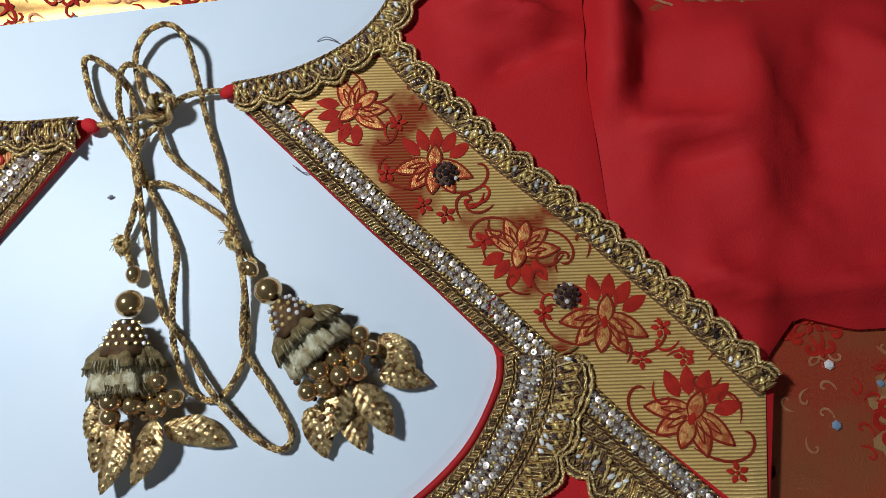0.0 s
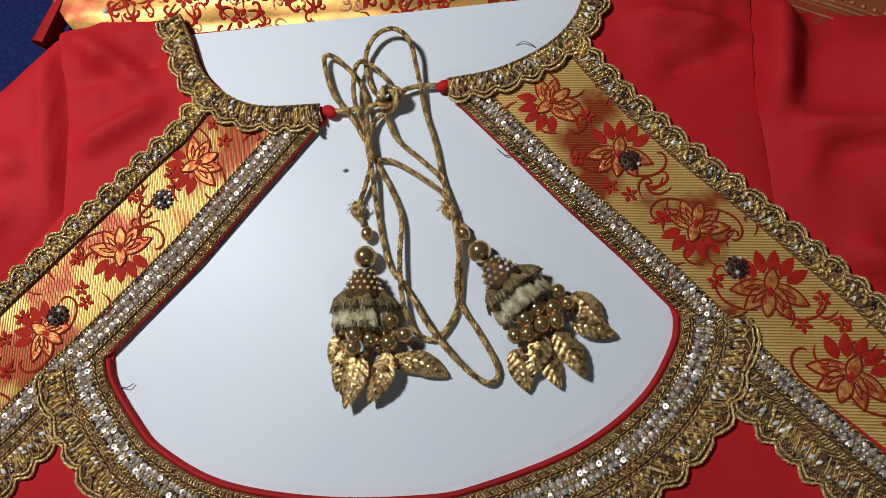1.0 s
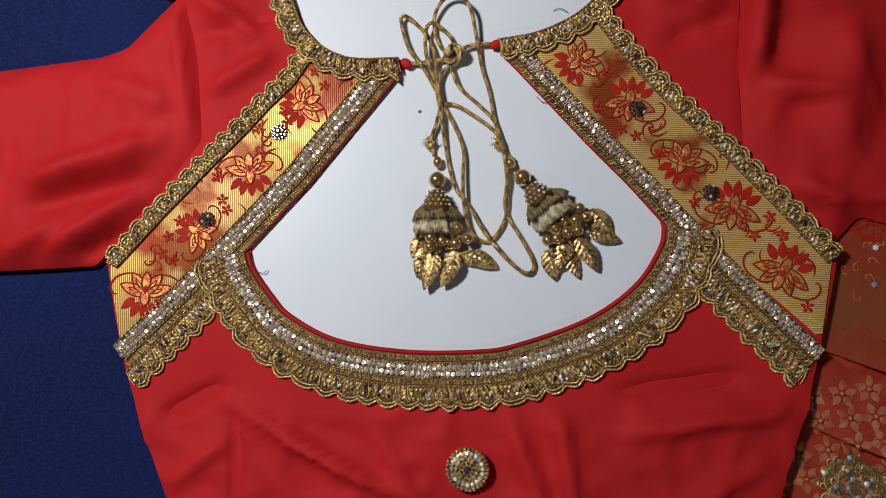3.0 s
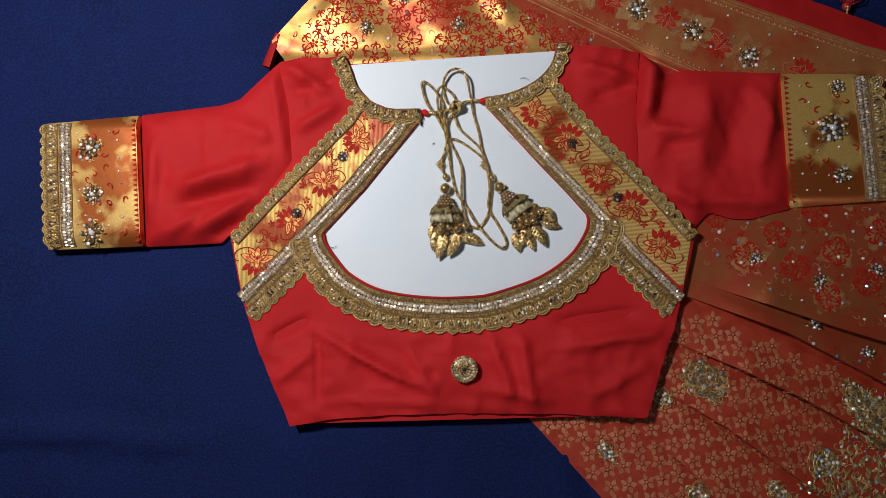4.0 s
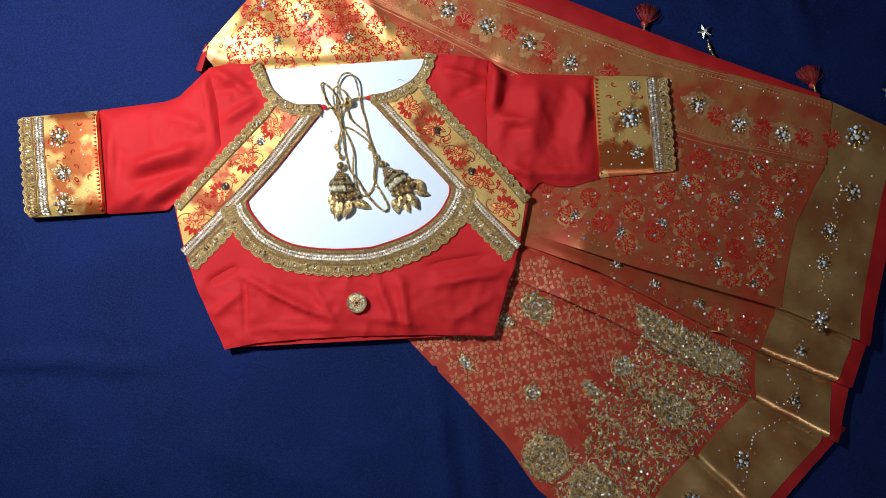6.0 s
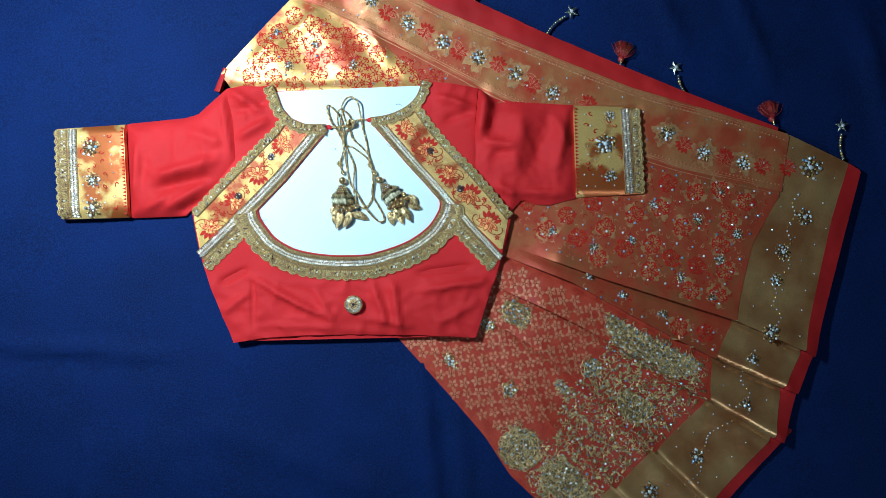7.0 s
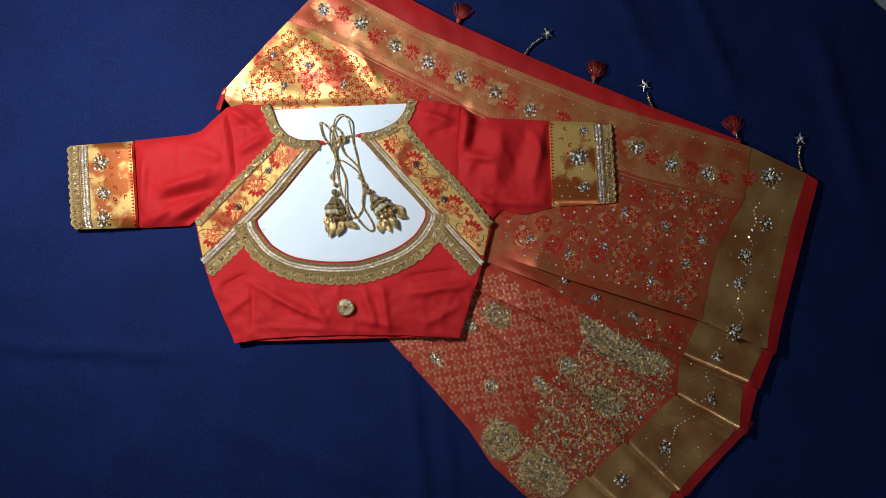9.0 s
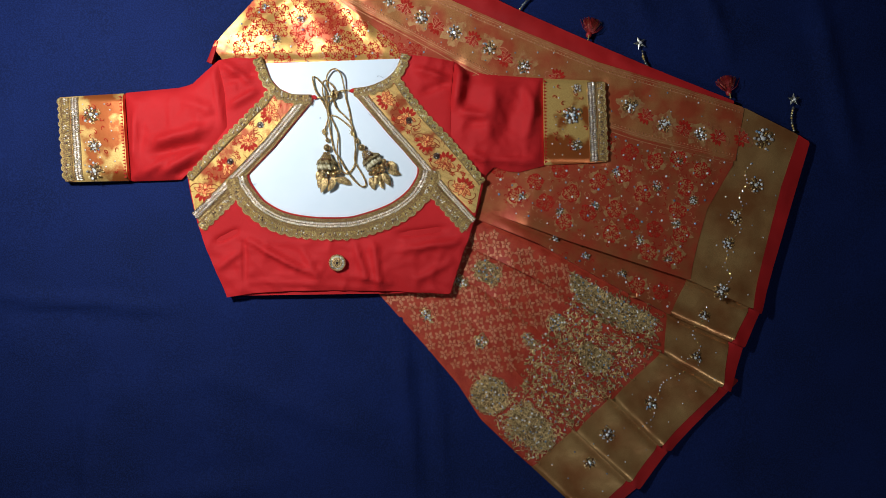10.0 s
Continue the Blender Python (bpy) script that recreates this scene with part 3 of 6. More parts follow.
# damask panel; the turned-over corner is a golder copy with sheen painted in
right_low = [q for q in PLEATS[0] if q[0] < 0.58] + [GOLD_IN[2], GOLD_IN[1], (0.665, 0.165)]
body = right_low + GOLD_LOW[::-1][1:-1] + [(0.0, 0.43), (0.10, 0.36), (0.12, 0.30), (0.13, 0.2)]
v, f = sheet(resample(body + body[:1], 0.004), 0.006, upper)
part("panel", v, f, DAMASK, saree, "red damask panel with shot gold ground")
sheen_corner = [(-0.202, 0.359), (-0.13, 0.436), (-0.088, 0.478), (-0.060, 0.467), (0.0, 0.438), (0.10, 0.36), (0.12, 0.30), (-0.10, 0.30), (-0.18, 0.325)]
v, f = sheet(resample(sheen_corner + sheen_corner[:1], 0.004), 0.005, lambda P, d: upper(P, d) + 0.0004)
part("corner_panel", v, f, DAMASK_SHEEN, saree, "damask corner woven with red scrolls, its gold partly painted sheen")
band = GOLD_TOP[:-1] + [GOLD_IN[0], (0.665, 0.165)] + GOLD_LOW[::-1][1:]
v, f = sheet(resample(band + band[:1], 0.004), 0.005, lambda P, d: upper(P, d) + 0.0006)
part("border", v, f, BORDER_WEAVE, saree, "orange-gold woven border with flowers")
end = [GOLD_IN[0], GOLD_IN[1], GOLD_IN[2], GOLD_OUT[2], GOLD_OUT[1], GOLD_OUT[0]]
v, f = sheet(resample(end + end[:1], 0.004), 0.005, lambda P, d: upper(P, d) - 0.0007, 0.001)
part("border", v, f, GOLD_BORDER, saree, "plain gold zari end border")
edge_top = TOP[3:] + GOLD_TOP[::-1]
v, f = sheet(resample(edge_top + edge_top[:1], 0.004), 0.005, lambda P, d: upper(P, d) + 0.0012 * np.clip(d / 0.01, 0, 1) + 0.0025 * rough_noise(P, 30, 9) * np.clip(d / 0.008, 0.3, 1))
part("edging", v, f, RED_EDGE, saree, "plain red silk edging")
red_end = [GOLD_OUT[0], GOLD_OUT[1], GOLD_OUT[2], RED_OUT[2], RED_OUT[1], RED_OUT[0]]
v, f = sheet(resample(red_end + red_end[:1], 0.003), 0.005, lambda P, d: upper(P, d) - 0.0006)
part("edging", v, f, RED_EDGE, saree, "plain red silk edging")

# ---- white sheet of paper inside the blouse ----
PZ = 0.0136


def paper_height(P, d):
    return PZ + 0.0006 * rough_noise(P, 7, 5.0) - 0.0004


v, f = sheet(resample([(-0.165, 0.06), (0.155, 0.06), (0.150, 0.20), (0.113, 0.3375), (-0.124, 0.3305), (-0.165, 0.20), (-0.165, 0.06)], 0.005), 0.006, paper_height, 0.0008)
tagged(part("paper", v, f, PAPER), "white glossy paper sheet showing through the blouse's open back", "paper")

# ---- blouse ----
blouse = thing("blouse", (0.0, 0.0, 0.0), "red silk blouse with gold brocade strips, laid over the saree", "blouse")
NECK_L = [(-0.124, 0.342), (-0.1155, 0.327), (-0.1075, 0.305), (-0.093, 0.2890), (-0.073, 0.2800), (-0.040, 0.2785)]
NECK_R = [(0.030, 0.289), (0.057, 0.293), (0.084, 0.305), (0.101, 0.322), (0.109, 0.346)]
CUT = [(-0.034, 0.271), (-0.044, 0.2605), (-0.059, 0.2425), (-0.073, 0.2260), (-0.103, 0.1905), (-0.133, 0.1600), (-0.146, 0.146)]
ARC = [(-0.146, 0.146), (-0.143, 0.135), (-0.130, 0.116), (-0.117, 0.102), (-0.086, 0.0855), (-0.040, 0.077), (0.009, 0.076), (0.036, 0.080), (0.082, 0.0955), (0.114, 0.117), (0.131, 0.141), (0.134, 0.154)]
CUT_R = [(0.134, 0.154), (0.111, 0.1825), (0.084, 0.2125), (0.055, 0.247), (0.035, 0.270), (0.027, 0.281)]
SIDE_L = [(-0.186, -0.057), (-0.226, 0.045), (-0.238, 0.087), (-0.249, 0.145)]
SIDE_R = [(0.245, 0.135), (0.232, 0.085), (0.217, 0.034), (0.211, 0.021), (0.187, -0.054)]
HEM = [(0.187, -0.054), (0.09, -0.0485), (-0.010, -0.0465), (-0.08, -0.047), (-0.140, -0.050), (-0.186, -0.057)]
BZ = 0.0160


def body_height(P):
    plain = np.clip((0.05 - P[:, 1]) / 0.02, 0, 1) + np.clip((P[:, 1] - 0.27) / 0.02, 0, 1) * np.clip((np.abs(P[:, 0]) - 0.125) / 0.02, 0, 1)
    z = BZ + 0.0045 * np.clip((P[:, 0] - np.interp(P[:, 1], (-0.055, 0.135), (0.140, 0.195))) / 0.04, 0, 1) * np.clip((0.20 - P[:, 1]) / 0.05, 0, 1)
    z += 0.0007 * rough_noise(P, 18, 1.0) + plain * (0.5 - np.abs(rough_noise(P * np.array((1.0, 0.7)), 24, 3.0))) ** 3 * 0.030 + plain * 0.010 * (0.5 - np.abs(rough_noise(P * np.array((0.6, 1.2)) + 0.2 * P[:, ::-1], 44, 12.0))) ** 2
    z += 3.0 * folds(P, [(-0.205, 0.035, -0.165, 0.055, 0.006, -0.003), (-0.16, 0.045, -0.07, -0.005, 0.007, 0.0025), (-0.155, 0.05, -0.153, -0.045, 0.0022, -0.002),
                   (-0.12, 0.02, -0.04, -0.02, 0.006, 0.0025), (-0.06, 0.025, -0.03, -0.03, 0.006, 0.002), (0.03, 0.025, 0.05, -0.03, 0.007, 0.002),
                   (0.06, 0.03, 0.07, -0.045, 0.008, 0.003), (0.10, 0.045, 0.18, 0.055, 0.006, -0.003), (0.11, 0.02, 0.20, 0.035, 0.008, 0.003),
                   (0.13, -0.03, 0.19, 0.0, 0.008, 0.002), (-0.20, -0.01, -0.16, 0.02, 0.006, 0.002), (0.02, -0.02, 0.09, -0.035, 0.006, 0.0018),
                   (-0.14, -0.03, -0.02, -0.036, 0.005, 0.0016), (-0.185, 0.33, -0.14, 0.30, 0.008, 0.003), (-0.18, 0.30, -0.13, 0.315, 0.008, -0.002),
                   (-0.175, 0.26, -0.13, 0.285, 0.008, 0.003), (0.13, 0.32, 0.19, 0.30, 0.008, 0.003), (0.14, 0.28, 0.19, 0.30, 0.008, -0.002)])
    return z


zb = lambda line: body_height(np.asarray(line)[:, :2])
loop = np.vstack([resample(NECK_L, 0.003), along(resample(CUT, 0.003), -0.0022), spline(ARC, 0.003), along(resample(CUT_R, 0.003), -0.0022), spline(NECK_R, 0.003),
                  resample([(0.121, 0.344), (0.196, 0.332), (0.190, 0.275), (0.19, 0.205), SIDE_R[0]], 0.004), spline(SIDE_R, 0.004), resample(HEM, 0.004), spline(SIDE_L, 0.004),
                  resample([(-0.247, 0.147), (-0.21, 0.19), (-0.181, 0.226), (-0.184, 0.286), (-0.194, 0.335), (-0.17, 0.339), (-0.139, 0.338)], 0.004)])
v, f = sheet(loop, 0.0045, lambda P, d: body_height(P) - 0.0012 * np.exp(-d / 0.003), 0.0085)
part("back_panel", v, f, RED_SILK, blouse)
# the front of the blouse, under the paper
v, f = sheet(resample([(-0.24, 0.10), (-0.186, -0.055), (0.187, -0.052), (0.24, 0.10), (0.24, 0.14), (0.19, 0.30), (0.19, 0.328), (0.12, 0.336), (-0.12, 0.332), (-0.19, 0.328), (-0.185, 0.28), (-0.245, 0.14), (-0.24, 0.10)], 0.005), 0.01, lambda P, d: np.full(len(P), 0.0124), 0.009)
part("front_panel", v, f, RED_SILK, blouse)

SLEEVE_L = [(-0.194, 0.336), (-0.213, 0.321), (-0.240, 0.299), (-0.262, 0.293), (-0.353, 0.285), (-0.353, 0.281), (-0.347, 0.138), (-0.300, 0.139), (-0.262, 0.140), (-0.256, 0.146), (-0.253, 0.152), (-0.246, 0.147), (-0.209, 0.190), (-0.181, 0.226), (-0.182, 0.25), (-0.184, 0.286)]
SLEEVE_R = [(0.190, 0.275), (0.196, 0.333), (0.208, 0.324), (0.221, 0.315), (0.273, 0.309), (0.344, 0.304), (0.346, 0.159), (0.305, 0.149), (0.285, 0.150), (0.262, 0.158), (0.247, 0.143), (0.243, 0.137), (0.20, 0.190), (0.188, 0.21)]
FOLD_L = [(-0.20, 0.32, -0.188, 0.23, 0.006, 0.003), (-0.33, 0.25, -0.335, 0.17, 0.008, 0.004), (-0.30, 0.20, -0.21, 0.225, 0.012, 0.005), (-0.31, 0.18, -0.22, 0.20, 0.010, -0.004),
          (-0.29, 0.15, -0.23, 0.185, 0.008, 0.004), (-0.25, 0.27, -0.20, 0.25, 0.012, 0.003), (-0.32, 0.15, -0.28, 0.17, 0.007, 0.003), (-0.27, 0.145, -0.235, 0.165, 0.005, -0.004)]
FOLD_R = [(0.205, 0.322, 0.196, 0.255, 0.017, 0.0070), (0.230, 0.315, 0.212, 0.255, 0.018, -0.0030), (0.205, 0.247, 0.250, 0.240, 0.009, 0.004), (0.215, 0.232, 0.262, 0.228, 0.009, -0.002), (0.262, 0.295, 0.248, 0.20, 0.018, 0.0045),
          (0.312, 0.30, 0.276, 0.20, 0.016, -0.0030), (0.33, 0.29, 0.315, 0.20, 0.012, 0.0025), (0.25, 0.17, 0.33, 0.165, 0.008, 0.003), (0.22, 0.18, 0.25, 0.165, 0.007, 0.004), (0.31, 0.29, 0.33, 0.24, 0.01, 0.003)]


def sleeve_height(rows, seed, low=0.0):
    def height(P, d):
        crease = (0.5 - np.abs(rough_noise(P * np.array((1.0, 0.75)), 22, seed + 5))) ** 3 * 0.020 + (0.5 - np.abs(rough_noise(P, 48, seed + 9))) ** 3 * 0.016
        down = low * np.clip((-0.20 - P[:, 0]) / 0.05, 0, 1)
        return 0.0135 - down + (0.007 + down) * (1 - np.exp(-d / 0.012)) + (0.0014 * rough_noise(P, 16, seed) + crease) * np.clip(d / 0.02, 0, 1) + 2.3 * folds(P, rows) * np.clip(d / 0.006, 0, 1)
    return height


hl, hr = sleeve_height(FOLD_L, 2.0, 0.008), sleeve_height(FOLD_R, 4.0)
v, f = sheet(resample(SLEEVE_L + SLEEVE_L[:1], 0.003), 0.0045, hl, 0.011)
part("sleeve", v, f, RED_SILK, blouse, "red silk short sleeve")
v, f = sheet(resample(SLEEVE_R + SLEEVE_R[:1], 0.003), 0.0045, hr, 0.004)
part("sleeve", v, f, RED_SILK, blouse, "red silk short sleeve")

# ---- trims ----
SEQUIN_MESH = []


def one_sequin(p, h, rnd, parent):
    """A single sequin with its bead, all on one mesh."""
    if not SEQUIN_MESH:
        heap = Heap()
        heap.add(*sequin((0, 0, 0), 0.00165, 0, 0.0), 0)
        heap.add(*ball((0, 0, 0.0006), 0.0006, seg=6, rings=4), 1)
        me = bpy.data.meshes.new("sequin")
        me.from_pydata(heap.v, [], heap.f)
        me.materials.append(SEQUIN_ONE)
        me.materials.append(CRYSTAL)
        me.polygons.foreach_set("material_index", heap.m)
        me.polygons.foreach_set("use_smooth", [True] * len(heap.f))
        SEQUIN_MESH.append(me)
    ob = new("sequin", SEQUIN_MESH[0])
    ob.parent = parent
    ob.location = (p[0], p[1], h)
    ob.rotation_euler = (rnd.uniform(-0.42, 0.42), rnd.uniform(-0.42, 0.42), rnd.random() * 6.3)


def in_side(p):
    """Whether a point lies inside the blouse's side seams."""
    return bool(within_blouse([(p[0], p[1])], [(0,)]))


def sequin_band(path, v0, v1, zf, parent, single=False):
    """Flat gold-mesh band: two rows of sequins, rows of seed beads between them, a fine cord on each edge."""
    vv, ff = strip(path, v0, v1, zf)
    band = Heap()
    band.add(vv, ff)
    base = trim_part("sequin_band", band, BAND_BASE, parent, "band of silver sequins on gold mesh")
    heap = Heap()
    w = v1 - v0
    rnd = random.Random(len(path))
    for k, a in enumerate((0.32, 0.68)):
        pts, ang = points_on(path, v0 + a * w, 0.0034, 0.3 + 0.4 * k)
        z = zf(pts) + 0.0013
        for p, h in zip(pts, z):
            if not in_side(p):
                continue
            p = p + np.array((rnd.uniform(-0.0003, 0.0003), rnd.uniform(-0.0003, 0.0003)))
            if single:
                one_sequin(p, h, rnd, base)
                continue
            heap.add(*sequin((p[0], p[1], h), 0.00165, rnd.random() * 6, 0.15 + 0.45 * rnd.random(), rnd.random() * 6.3), 0)
            heap.add(*ball((p[0], p[1], h + 0.0006), 0.0006, seg=6, rings=4), 1)
    if not single:
        heap.part("sequin_row", [SEQUIN, CRYSTAL], base, "silver sequins with small beads", "stuff")
    seeds = Heap()
    for a in (0.15, 0.5, 0.85):
        pts, ang = points_on(path, v0 + a * w, 0.0019, rnd.random())
        for p, t, h in zip(pts, ang, zf(pts) + 0.0014):
            if in_side(p) and rnd.random() < 0.92:
                seeds.add(*ball((p[0], p[1], h), 0.00075, 1.25, 0.9, 0.9, t + 1.5 + rnd.uniform(-0.4, 0.4), 6, 4), rnd.choice((0, 1, 1, 2)))
    seeds.part("seed_bead_row", [CRYSTAL, GOLD_BEAD, DARK_STONE], base, "clear and gold seed beads", "stuff")
    cords = Heap()
    for a in (0.05, 0.95):
        rope(cords, lift(resample(along(path, v0 + a * w), 0.0009), zf, 0.0012), 0.0008, 0.0032, 2, (0, 1), 4)
    trim_part("cord", cords, [GOLD_CORD, DARK_CORD], base, "twisted gold cord")
    return base


def mesh_band(path, v0, v1, zf, parent):
    """A narrow gold mesh band: slanting stitches between two fine cords."""
    vv, ff = strip(path, v0, v1, zf)
    band = Heap()
    band.add(vv, ff)
    base = trim_part("gold_band", band, LACE_BASE, parent, "narrow gold mesh braid")
    cords = Heap()
    w = v1 - v0
    fine = resample(path, 0.0009)
    for a in (0.2, 0.8):
        rope(cords, lift(along(fine, v0 + a * w), zf, 0.0013), 0.0006, 0.0030, 2, (0, 1), 4)
    trim_part("cord", cords, [GOLD_CORD, DARK_CORD], base, "twisted gold cord")
    stitches = Heap()
    cross_stitches(stitches, path, v0 + 0.1 * w, v0 + 0.9 * w, zf, 0.0015, random.Random(len(path) + 3), 0.0014)
    trim_part("stitching", stitches, [GOLD_CORD, PALE_CORD, DARK_CORD], base, "slanting gold stitches", "stuff")
    return base


def cross_stitches(heap, path, v0, v1, zf, pitch, rnd, lean):
    """Short arched threads across a band."""
    a, _ = points_on(path, v0, pitch, 0.3)
    b, _ = points_on(path, v1, pitch * np.linalg.norm(np.diff(along(path, v1), axis=0), axis=1).sum() / max(np.linalg.norm(np.diff(along(path, v0), axis=0), axis=1).sum(), 1e-6), 0.3)
    n = min(len(a), len(b))
    if n < 3:
        return
    za, zb_ = zf(a), zf(b)
    t = np.gradient(a[:n], axis=0)
    t /= np.linalg.norm(t, axis=1)[:, None] + 1e-9
    for i in range(n):
        if rnd.random() < 0.08:
            continue
        p = a[i] + t[i] * rnd.uniform(-0.3, 0.3) * lean
        q = b[i] + t[i] * (lean + rnd.uniform(-0.4, 0.4) * lean)
        m = (p + q) / 2
        heap.add(*tube([(*p, za[i] + 0.0008), (*m, (za[i] + zb_[i]) / 2 + 0.0020), (*q, zb_[i] + 0.0008)], 0.00042, 4, False), rnd.choice((0, 0, 1, 2)))


def scallop_lace(path, v0, v1, zf, parent, pitch=0.0122):
    """Gold lace: stitched threads and beads on a dark mesh, waving double cord on the far edge."""
    sg, w = np.sign(v1 - v0), v1 - v0
    vv, ff = strip(path, v0, v1 - 0.0030 * sg, zf, scallop=0.0030, pitch=pitch)
    band = Heap()
    band.add(vv, ff)
    base = trim_part("scalloped_lace", band, LACE_BASE, parent, "antique gold lace with a scalloped cord edge")
    fine = resample(path, 0.0008)
    rnd = random.Random(len(path) + 7)
    cords = Heap()
    t, nrm = frame_of(fine)
    s = np.concatenate([[0], np.cumsum(np.linalg.norm(np.diff(fine, axis=0), axis=1))])
    wobble = 0.0004 * np.sin(s * 310 + len(path)) + 0.0003 * np.sin(s * 770)
    bow = np.abs(np.sin(np.pi * s / pitch))
    for j, (inner, amp, r) in enumerate(((0.0036, 0.0036, 0.0010), (0.0056, 0.0030, 0.0008))):
        off = v1 - sg * inner + sg * (amp * bow + wobble)
        rope(cords, lift(fine + nrm * off[:, None], zf, 0.0015 + 0.0003 * j), r, 0.0034, 2, (0, 2), 4)
    curls = v1 - sg * 0.0050 + sg * 0.0017 * np.sin(2 * np.pi * s / (pitch / 3))
    rope(cords, lift(fine + nrm * curls[:, None], zf, 0.0020), 0.0006, 0.0034, 2, (0, 1), 4)
    rope(cords, lift(along(fine, v0 + 0.06 * w), zf, 0.0012), 0.0008, 0.0034, 2, (0, 1), 4)
    trim_part("cord", cords, [GOLD_CORD, DARK_CORD, PALE_CORD], base, "twisted antique gold cord")
    stitches = Heap()
    cross_stitches(stitches, path, v0 + 0.10 * w, v0 + 0.66 * w, zf, 0.0012, rnd, 0.0028)
    trim_part("stitching", stitches, [GOLD_CORD, DARK_CORD, PALE_CORD], base, "slanting gold threads", "stuff")
    heap = Heap()
    for a, gap, r, long in ((0.22, 0.0031, 0.0011, 1.5), (0.40, 0.0040, 0.0013, 1.6), (0.56, 0.0034, 0.0011, 1.1)):
        pts, ang = points_on(path, v0 + a * w, gap, rnd.random())
        for p, d, h in zip(pts, ang, zf(pts) + 0.0021):
            if in_side(p) and rnd.random() < 0.85:
                p = p + np.array((rnd.uniform(-0.0005, 0.0005), rnd.uniform(-0.0005, 0.0005)))
                heap.add(*ball((p[0], p[1], h), r * rnd.uniform(0.8, 1.1), 0.85, long, 0.85, d + 0.45 * sg + rnd.uniform(-0.35, 0.35), 6, 4), rnd.choice((0, 0, 0, 1, 2)))
    heap.part("bead_row", [GOLD_BEAD, CRYSTAL, DARK_STONE], base, "gold and clear glass beads", "stuff")
    return base


def strip_piece(corners, mat, zf, dz, parent, label, name="brocade_strip", step=0.004):
    c = resample(corners + corners[:1], 0.004)
    vv, ff = sheet(c, step, lambda P, d: zf(P) + dz - 0.0004 * np.exp(-d / 0.002), 0.0012)
    return part(name, vv, ff, mat, parent, label)


# brocade strips
LACE_L = [(-0.106, 0.296), (-0.124, 0.270), (-0.139, 0.2565), (-0.157, 0.238), (-0.185, 0.211), (-0.215, 0.181), (-0.249, 0.146)]
LACE_R = [(0.102, 0.312), (0.113, 0.295), (0.125, 0.2775), (0.153, 0.2435), (0.187, 0.208), (0.216, 0.174), (0.246, 0.135)]
BAND_L = [(-0.043, 0.2625), (-0.059, 0.2435), (-0.073, 0.2272), (-0.103, 0.1917), (-0.133, 0.1612), (-0.147, 0.147), (-0.190, 0.105), (-0.228, 0.0690)]
BAND_R = [(0.033, 0.2750), (0.056, 0.248), (0.085, 0.2135), (0.112, 0.1835), (0.1355, 0.1555), (0.178, 0.106), (0.2185, 0.0605)]
STRIP_L = strip_piece([(-0.105, 0.283), (-0.060, 0.266), (-0.113, 0.207), (-0.146, 0.172), (-0.195, 0.126), (-0.236, 0.084), (-0.246, 0.138), (-0.204, 0.182), (-0.165, 0.222), (-0.135, 0.255)], GOLD_RIB_L, zb, 0.0008, blouse, "gold brocade strip with red lotus flowers")
STRIP_R = strip_piece([(0.050, 0.283), (0.104, 0.297), (0.128, 0.268), (0.152, 0.236), (0.202, 0.180), (0.240, 0.132), (0.229, 0.078), (0.180, 0.128), (0.135, 0.175), (0.095, 0.222)], GOLD_RIB_R, zb, 0.0008, blouse, "gold brocade strip with red lotus flowers")

zt = lambda line: zb(line) + 0.0012
for pts, sgn in ((BAND_L, -1), (BAND_R, 1)):
    path = resample(pts, 0.0025)
    wide = 0.0205 if sgn < 0 else 0.0165
    part("piping", *strip(resample(pts[:-2], 0.0025), sgn * 0.0001, sgn * 0.0010, zb), RED_EDGE, blouse, "thin dark red piping along the cut edge")
    mesh_band(path, sgn * 0.0004, sgn * 0.0058, zb, blouse)
    sequin_band(path, sgn * 0.0060, sgn * wide, zb, blouse, True)
scallop_lace(resample(LACE_L, 0.0025), 0.0130, -0.0008, zt, blouse)
scallop_lace(resample(LACE_R, 0.0025), -0.0130, 0.0008, zt, blouse)
# round the lower cut
arc = spline(ARC, 0.0025)
part("piping", *strip(arc, 0.0, -0.0028, zb), RED_EDGE, blouse, "thin red piping along the cut edge")
mesh_band(arc, -0.0028, -0.0072, zt, blouse)
sequin_band(arc, -0.0072, -0.0190, zt, blouse)
mesh_band(arc, -0.0190, -0.0225, zt, blouse)
scallop_lace(arc, -0.0225, -0.0385, zt, blouse)
# short lengths below the sequin bands at the sides
scallop_lace(resample([(-0.162, 0.1325), (-0.190, 0.105), (-0.2320, 0.0655)], 0.0025), -0.0010, 0.0165, zb, blouse)
scallop_lace(resample([(0.149, 0.139), (0.178, 0.106), (0.2200, 0.0590)], 0.0025), 0.0010, -0.0165, zb, blouse)
# round the upper neck
zn = lambda line: zb(line) + 0.0018
scallop_lace(spline([(-0.122, 0.341), (-0.1155, 0.327), (-0.1075, 0.305), (-0.093, 0.2890), (-0.073, 0.2800), (-0.040, 0.2785)], 0.0025), 0.0, -0.0165, zn, blouse)
scallop_lace(spline([(0.029, 0.2885), (0.057, 0.2925), (0.084, 0.3045), (0.101, 0.322), (0.109, 0.345)], 0.0025), 0.0, -0.0155, zn, blouse)

